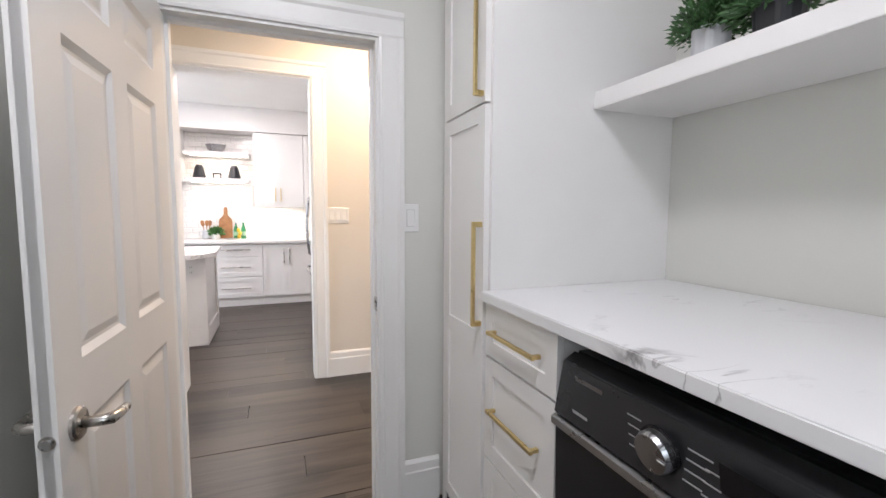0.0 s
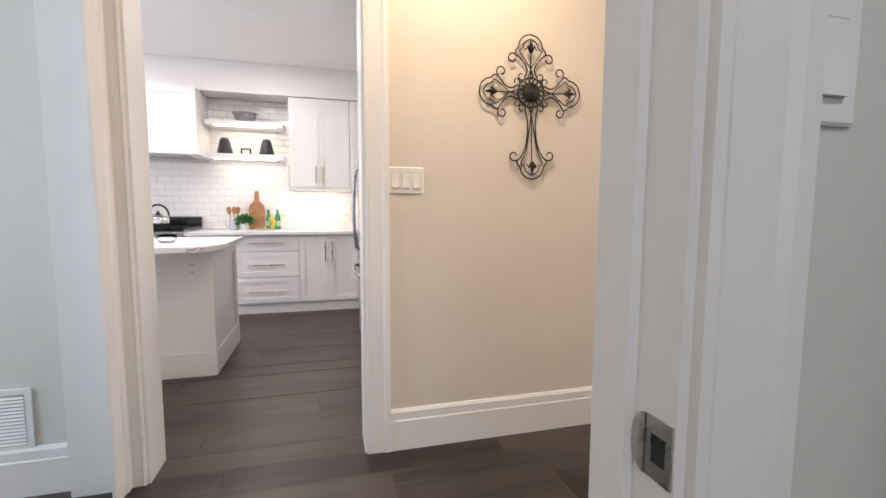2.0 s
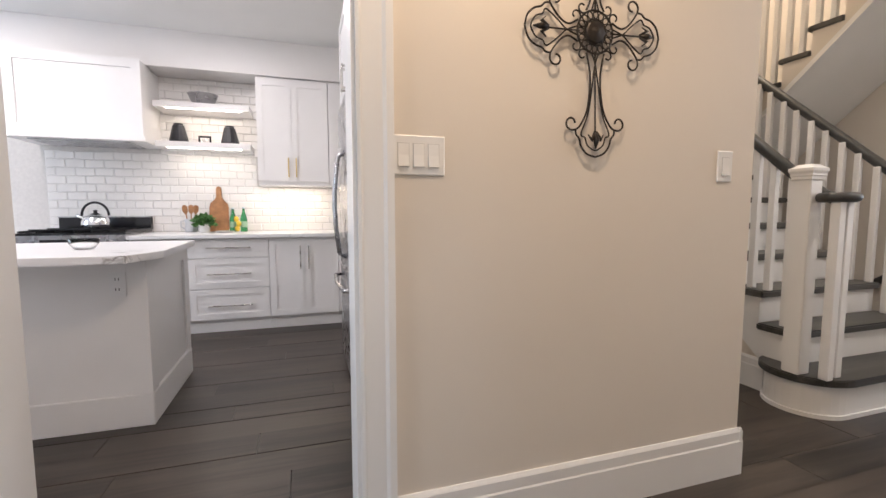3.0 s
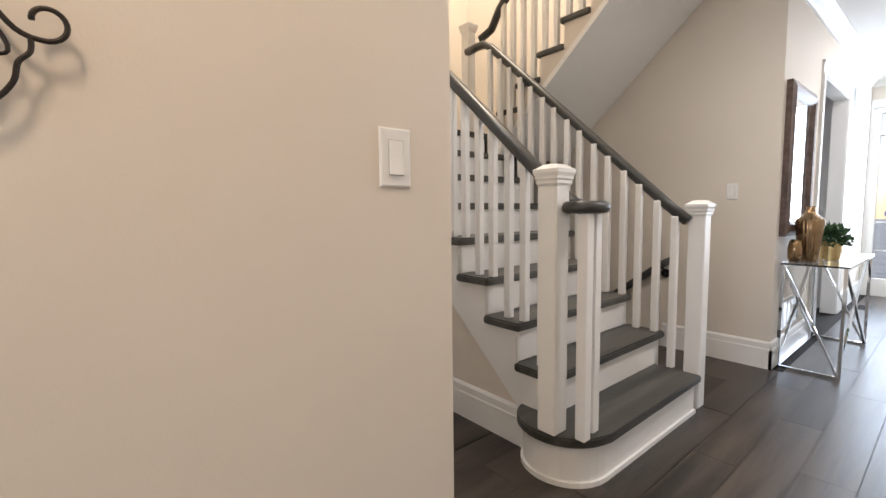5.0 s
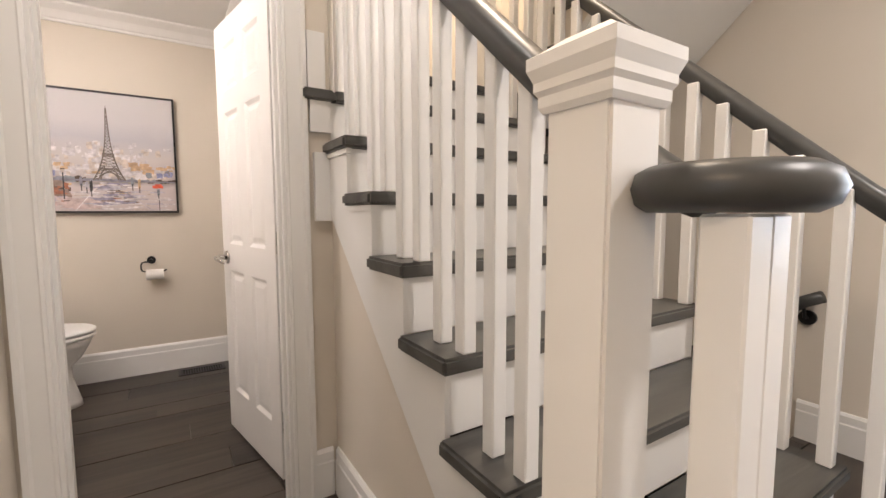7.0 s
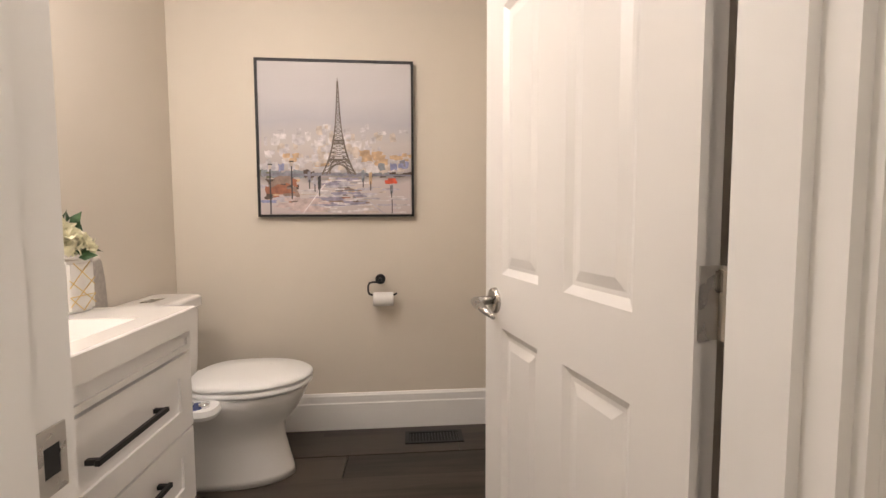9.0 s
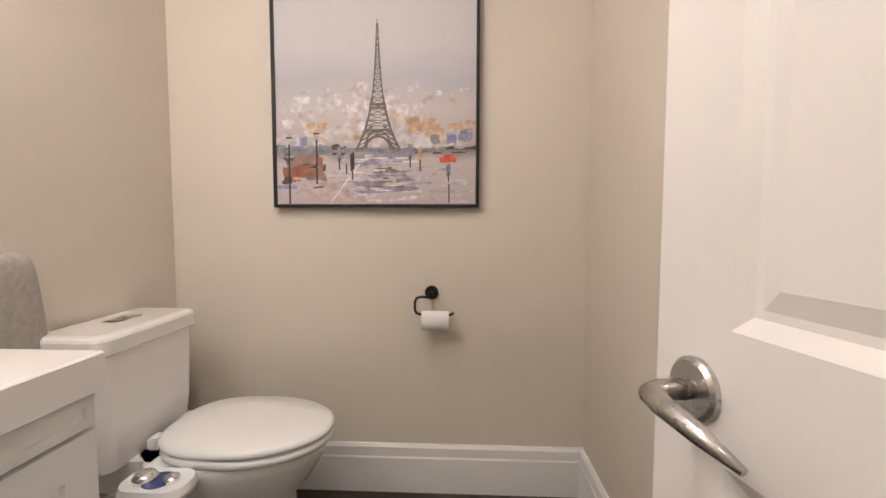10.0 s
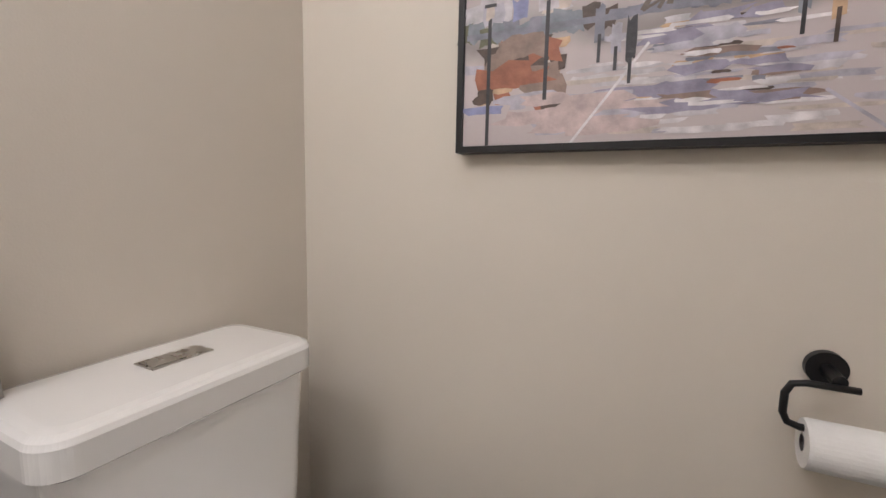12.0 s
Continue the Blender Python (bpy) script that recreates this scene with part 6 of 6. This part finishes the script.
lv = [TB + (TT - TB) * (k / 22) ** 1.1 for k in range(23)]
for a, b in zip(lv, lv[1:]):
    for s in (-1, 1):
        seg("tower", T0 + s * leg(a), a, T0 + s * leg(b), b, 0.011 if a < 0.5 else 0.007)
        if a > 0.36:
            seg("tower", T0 + s * leg(a), a, T0 - s * leg(b), b, 0.0035)
        else:
            seg("tower", T0 + s * leg(a), a, T0 + s * (leg(b) - 0.03), b, 0.006)
            seg("tower", T0 + s * (leg(a) - 0.03), a, T0 + s * (leg(b) - 0.03), b, 0.008)
    seg("tower", T0 - leg(b), b, T0 + leg(b), b, 0.004) if b > 0.38 else None
for v, w, t in ((0.355, 0.066, 0.03), (0.49, 0.042, 0.014), (0.475, 0.044, 0.01)):
    seg("tower", T0 - w, v, T0 + w, v, t)
for k in range(12):
    a, b = math.pi * k / 12, math.pi * (k + 1) / 12
    seg("tower", T0 + 0.062 * math.cos(a), 0.27 + 0.065 * math.sin(a), T0 + 0.062 * math.cos(b), 0.27 + 0.065 * math.sin(b), 0.012)
    stroke("pale", T0 - 0.06 + 0.01 * k, 0.353 + rp_.uniform(-0.008, 0.008), 0.006, 0.004)
seg("tower", T0, 0.85, T0, 0.9, 0.004)
# lamps, plain upright dabs, and a red umbrella
for u, v0, v1 in ((0.065, 0.0, 0.30), (0.205, 0.10, 0.32)):
    seg("black", u, v0, u, v1, 0.009)
    stroke("sand", u, v1 + 0.012, 0.02, 0.028)
    seg("black", u - 0.015, v1 + 0.03, u + 0.015, v1 + 0.03, 0.008)
for u, v0, v1, c in ((0.32, 0.17, 0.29, "slate"), (0.355, 0.15, 0.25, "lilac"), (0.385, 0.12, 0.26, "black"), (0.675, 0.18, 0.30, "teal"), (0.725, 0.16, 0.28, "ochre"), (0.865, 0.11, 0.20, "teal")):
    stroke(c, u, (v0 + 2 * v1) / 3, 0.020, (v1 - v0) * 0.62, ragged=0.12)
    seg("black" if c != "ochre" else "umber", u, v0, u, (v0 + v1) / 2, 0.007)
seg("black", 0.868, 0.005, 0.868, 0.10, 0.006)
stroke("red", 0.862, 0.218, 0.075, 0.026, ragged=0.1)
stroke("red", 0.868, 0.232, 0.05, 0.02, ragged=0.1)
for k, bm in STROKES.items():
    tagged(part("brushwork", bm, PAINTS[k], cv), kind="stuff")

# ---- foyer ----
tb = thing("console_table", "chrome framed console table with a glass top", "table", (5.8, 3.0, 0))
tx0, tx1, ty0, ty1, tz = 5.25, 6.40, 2.84, 3.19, 0.755


def bar(p, q, w=0.02):
    d = (Vector(q) - Vector(p))
    m = d.to_track_quat("Z", "Y").to_matrix().to_4x4()
    return turn(bx(-w / 2, w / 2, -w / 2, w / 2, 0, d.length), Matrix.Translation(p) @ m)


for x in (tx0 + 0.01, tx1 - 0.01):
    for y in (ty0 + 0.01, ty1 - 0.01):
        part("leg", bar((x, y, 0), (x, y, tz - 0.012)), CHROME, tb)
    part("foot_bar", bar((x, ty0 + 0.021, 0.01), (x, ty1 - 0.021, 0.01)), CHROME, tb)
    part("cross_brace", bar((x, ty0 + 0.02, 0.02), (x, ty1 - 0.02, tz - 0.03), 0.014), CHROME, tb)
for y in (ty0 + 0.01, ty1 - 0.01):
    part("top_rail", bar((tx0 + 0.021, y, tz - 0.022), (tx1 - 0.021, y, tz - 0.022)), CHROME, tb)
    part("cross_brace", bar((tx0 + 0.02, y, tz - 0.03), (tx1 - 0.02, y, 0.02), 0.016), CHROME, tb)
    part("cross_brace", bar((tx0 + 0.02, y + 0.017, 0.02), (tx1 - 0.02, y + 0.017, tz - 0.03), 0.016), CHROME, tb)
part("foot_bar", bar((tx0 + 0.021, ty1 - 0.01, 0.01), (tx1 - 0.021, ty1 - 0.01, 0.01)), CHROME, tb)
part("glass_top", bx(tx0 - 0.01, tx1 + 0.01, ty0 - 0.01, ty1, tz - 0.011, tz), GLASS, tb, "clear glass top")
vz = thing("ribbed_vase", "tall bronze ribbed glass vase on the console", "vase", (5.475, 3.085, tz))
part("vase", lathe([(0.0, 0), (0.05, 0), (0.054, 0.01), (0.074, 0.2), (0.081, 0.29), (0.076, 0.303), (0.052, 0.322), (0.03, 0.345), (0.024, 0.375), (0.027, 0.393), (0.02, 0.393), (0.019, 0.345), (0.0, 0.32)], (5.475, 3.085, tz + 0.001), 72, ribs=18, depth=0.035), BRONZEGL, vz, smooth=True)
vz2 = thing("round_vase", "low bronze glass vase behind the tall one", "vase", (5.40, 3.10, tz))
part("vase", lathe([(0.0, 0), (0.03, 0), (0.04, 0.03), (0.044, 0.09), (0.036, 0.14), (0.024, 0.16), (0.0, 0.16)], (5.365, 3.14, tz + 0.001), 36), BRONZEGL, vz2, smooth=True)
pot_plant("small green plant in a brass pot on the console", (5.70, 3.0, tz + 0.001), 0.055, 0.07, 0.13, GOLD, LEAF2, 0.11, 0.12, 420, 12, 0.04, 0.35)
mr_ = thing("wall_mirror", "tall mirror in a worn dark wooden frame", "mirror", (5.6, 3.2, 1.47))
mx0, mx1, mz0, mz1, fw = 5.235, 5.96, 0.94, 2.01, 0.10
pr = [(0, 0), (0.0, 0.02), (0.03, 0.045), (0.06, 0.05), (0.085, 0.04), (fw, 0.035), (fw, 0)]
frm = bmesh.new()
ringp = []
for d, o in pr:
    ringp.append([(mx0 + fw - d, 3.209 - o, mz0 + fw - d), (mx1 - fw + d, 3.209 - o, mz0 + fw - d), (mx1 - fw + d, 3.209 - o, mz1 - fw + d), (mx0 + fw - d, 3.209 - o, mz1 - fw + d)])
part("frame", loft(ringp, caps=False), PEWTER, mr_, "carved dark wooden frame")
part("glass", bx(mx0 + fw - 0.004, mx1 - fw + 0.004, 3.192, 3.2, mz0 + fw - 0.004, mz1 - fw + 0.004), MIRROR, mr_)
ent = structure("door_entrance", bmesh.new(), TRIM, "white front door with sidelights and a transom")
ORIGIN[ent] = Vector((0, 0, 0))
part("frame", boxes((9.19, 9.31, 1.72, 1.79, 0, 2.355), (9.19, 9.31, 3.11, 3.18, 0, 2.355), (9.19, 9.31, 1.79, 3.11, 2.29, 2.355), (9.19, 9.31, 1.79, 3.11, 2.02, 2.07), (9.19, 9.31, 2.80, 2.85, 0, 2.02), (9.2, 9.29, 2.85, 3.11, 0, 0.22)), TRIM, ent)
part("casing", boxes((9.175, 9.199, 1.62, 1.72, 0, 2.46), (9.175, 9.199, 3.18, 3.209, 0, 2.46), (9.175, 9.199, 1.72, 3.18, 2.357, 2.46)), TRIM, ent)
part("leaf", boxes((9.22, 9.265, 1.80, 2.79, 0.01, 0.95), (9.22, 9.265, 1.80, 1.98, 0.95, 2.01), (9.22, 9.265, 2.61, 2.79, 0.95, 2.01), (9.22, 9.265, 1.98, 2.61, 1.86, 2.01)), DOORP, ent)
for r in ((1.79, 3.11, 2.07, 2.29), (2.85, 3.11, 0.22, 2.02), (1.98, 2.61, 0.95, 1.86)):
    p = part("pane", bx(9.24, 9.246, *r), GLASS, ent)
    p.visible_shadow = False
    part("glazing_bar", boxes(*[(9.232, 9.239, r[0], r[1], r[2] + (r[3] - r[2]) * k / 5 - 0.007, r[2] + (r[3] - r[2]) * k / 5 + 0.007) for k in range(1, 5)] if r[3] - r[2] > 0.5 else [(9.232, 9.239, 2.4, 2.41, r[2], r[3])]), TRIM, ent)
stk = thing("window_sticker", "small round blue sticker on the sidelight glass", "sticker", (9.23, 2.99, 1.05))
part("disc", cyl((9.238, 2.98, 1.05), (9.236, 2.98, 1.05), 0.05, 24), PAINTS["blue"], stk)
structure("ground", bx(9.36, 60, -40, 40, -0.3, -0.12), mat("pale_paving", (0.35, 0.34, 0.32), 0.9, vary=0.2, scale=3), "pale paving and lawn outside the entrance")

lp_ = thing("landing_picture", "unframed picture in brick red tones on the landing wall", "picture", (4.10, 6.29, 3.3))
part("panel", bx(3.87, 4.36, 6.275, 6.298, 3.03, 3.62), PAINTS["pale"], lp_)
for k in range(14):
    px_ = 3.93 + 0.031 * k
    part("paint_block", bx(px_, px_ + 0.028, 6.2735, 6.2748, 3.04, 3.14 + 0.012 * k + 0.02 * (k % 3)), PAINTS["brick"], lp_)
hfv = thing("floor_vent", "dark bronze floor register in the hall floor", "air vent", (8.2, 3.06, 0.0))
part("frame", boxes((8.05, 8.35, 3.0, 3.015, 0.0005, 0.006), (8.05, 8.35, 3.105, 3.12, 0.0005, 0.006), (8.05, 8.07, 3.015, 3.105, 0.0005, 0.006), (8.33, 8.35, 3.015, 3.105, 0.0005, 0.006)), BLACK, hfv)
for k in range(16):
    part("louvre", bx(8.073 + 0.016 * k, 8.079 + 0.016 * k, 3.015, 3.105, 0.0005, 0.004), BLACK, hfv)

# ---- backsplash tiles ----
wallk = bpy.data.objects["wall_kitchen_north"]
part("grout_bed", bx(-2.3, 1.295, 6.7945, 6.799, 0.885, 2.388), GROUT, wallk)
TM = {}


def tile(x0, x1, z0, z1):
    k = (round(x1 - x0, 3), round(z1 - z0, 3))
    if k not in TM:
        w, h = k
        g, b = 0.001, 0.008
        bm = loft([[(g, 0, g), (w - g, 0, g), (w - g, 0, h - g), (g, 0, h - g)], [(g, -0.004, g), (w - g, -0.004, g), (w - g, -0.004, h - g), (g, -0.004, h - g)],
                   [(g + b, -0.0085, g + b), (w - g - b, -0.0085, g + b), (w - g - b, -0.0085, h - g - b), (g + b, -0.0085, h - g - b)]])
        me = bpy.data.meshes.new("tile")
        bmesh.ops.recalc_face_normals(bm, faces=bm.faces)
        bm.to_mesh(me)
        bm.free()
        me.materials.append(TILE)
        TM[k] = me
    o = new("tile", TM[k])
    o.parent = wallk
    o.location = (x0, 6.794, z0)


TW, TH = 0.152, 0.0762
for zx0, zx1, zz0, zz1 in ((-1.8, 1.28, 0.886, 1.345), (-1.8, -0.01, 1.345, 1.66), (-0.87, 0.02, 1.66, 2.38)):
    r0 = round((zz0 - 0.886) / TH)
    r = r0
    while 0.886 + r * TH < zz1 - 0.02:
        za, zb = 0.886 + r * TH, min(0.886 + (r + 1) * TH, zz1)
        off = -1.8 + (TW / 2 if r % 2 else 0)
        k = math.floor((zx0 - off) / TW)
        while off + k * TW < zx1 - 0.02:
            xa, xb = max(zx0, off + k * TW), min(zx1, off + (k + 1) * TW)
            if xb - xa > 0.025:
                tile(xa, xb, za, zb)
            k += 1
        r += 1


# ---- floor, plank by plank ----
floor = structure("floor", boxes((-4.12, 3.07, -1.72, 6.92, -0.2, -0.014), (3.07, 4.16, 1.5, 6.42, -0.2, -0.014), (4.16, 9.35, 1.5, 3.95, -0.2, -0.014), (6.3, 7.97, 3.95, 5.52, -0.2, -0.014)), UNDER, "dark grey-brown wood plank floor")
ORIGIN[floor] = Vector((0, 0, 0))
PW, PL = 0.185, 1.22
PLANKMESH = {}


def plank(x0, x1, y0, y1):
    key = (round(x1 - x0, 2), round(y1 - y0, 2))
    if key not in PLANKMESH:
        w, d = key
        e = 0.0006
        bm = loft([[(e, e, -0.012), (w - e, e, -0.012), (w - e, d - e, -0.012), (e, d - e, -0.012)], [(e, e, -0.002), (w - e, e, -0.002), (w - e, d - e, -0.002), (e, d - e, -0.002)],
                   [(2 * e, 2 * e, 0), (w - 2 * e, 2 * e, 0), (w - 2 * e, d - 2 * e, 0), (2 * e, d - 2 * e, 0)]])
        me = bpy.data.meshes.new("plank")
        bmesh.ops.recalc_face_normals(bm, faces=bm.faces)
        bm.to_mesh(me)
        bm.free()
        me.materials.append(PLANK)
        PLANKMESH[key] = me
    o = new("plank", PLANKMESH[key])
    o.parent = floor
    o.location = (x0, y0, 0)


for zx0, zx1, zy0, zy1 in ((-0.30, 1.8, -0.2, 1.50), (-0.01, 0.74, 1.50, 1.62), (-0.54, 9.2, 1.62, 3.125), (-0.295, 0.595, 3.125, 3.295), (2.13, 3.07, 3.125, 4.77), (3.07, 5.167, 3.125, 3.95),
                           (2.225, 2.90, 4.77, 4.89), (1.385, 3.005, 4.89, 6.75), (-2.4, 1.3, 3.295, 6.2), (-1.6, -0.54, 1.62, 3.165)):
    row0 = math.floor(zy0 / PW)
    for row in range(row0, math.ceil(zy1 / PW)):
        ya, yb = max(zy0, row * PW), min(zy1, (row + 1) * PW)
        if yb - ya < 0.008:
            continue
        off = (row * 0.437) % 1.0 * PL
        k = math.floor((zx0 - off) / PL)
        while off + k * PL < zx1:
            xa, xb = max(zx0, off + k * PL), min(zx1, off + (k + 1) * PL)
            if xb - xa > 0.008:
                plank(xa, xb, ya, yb)
            k += 1
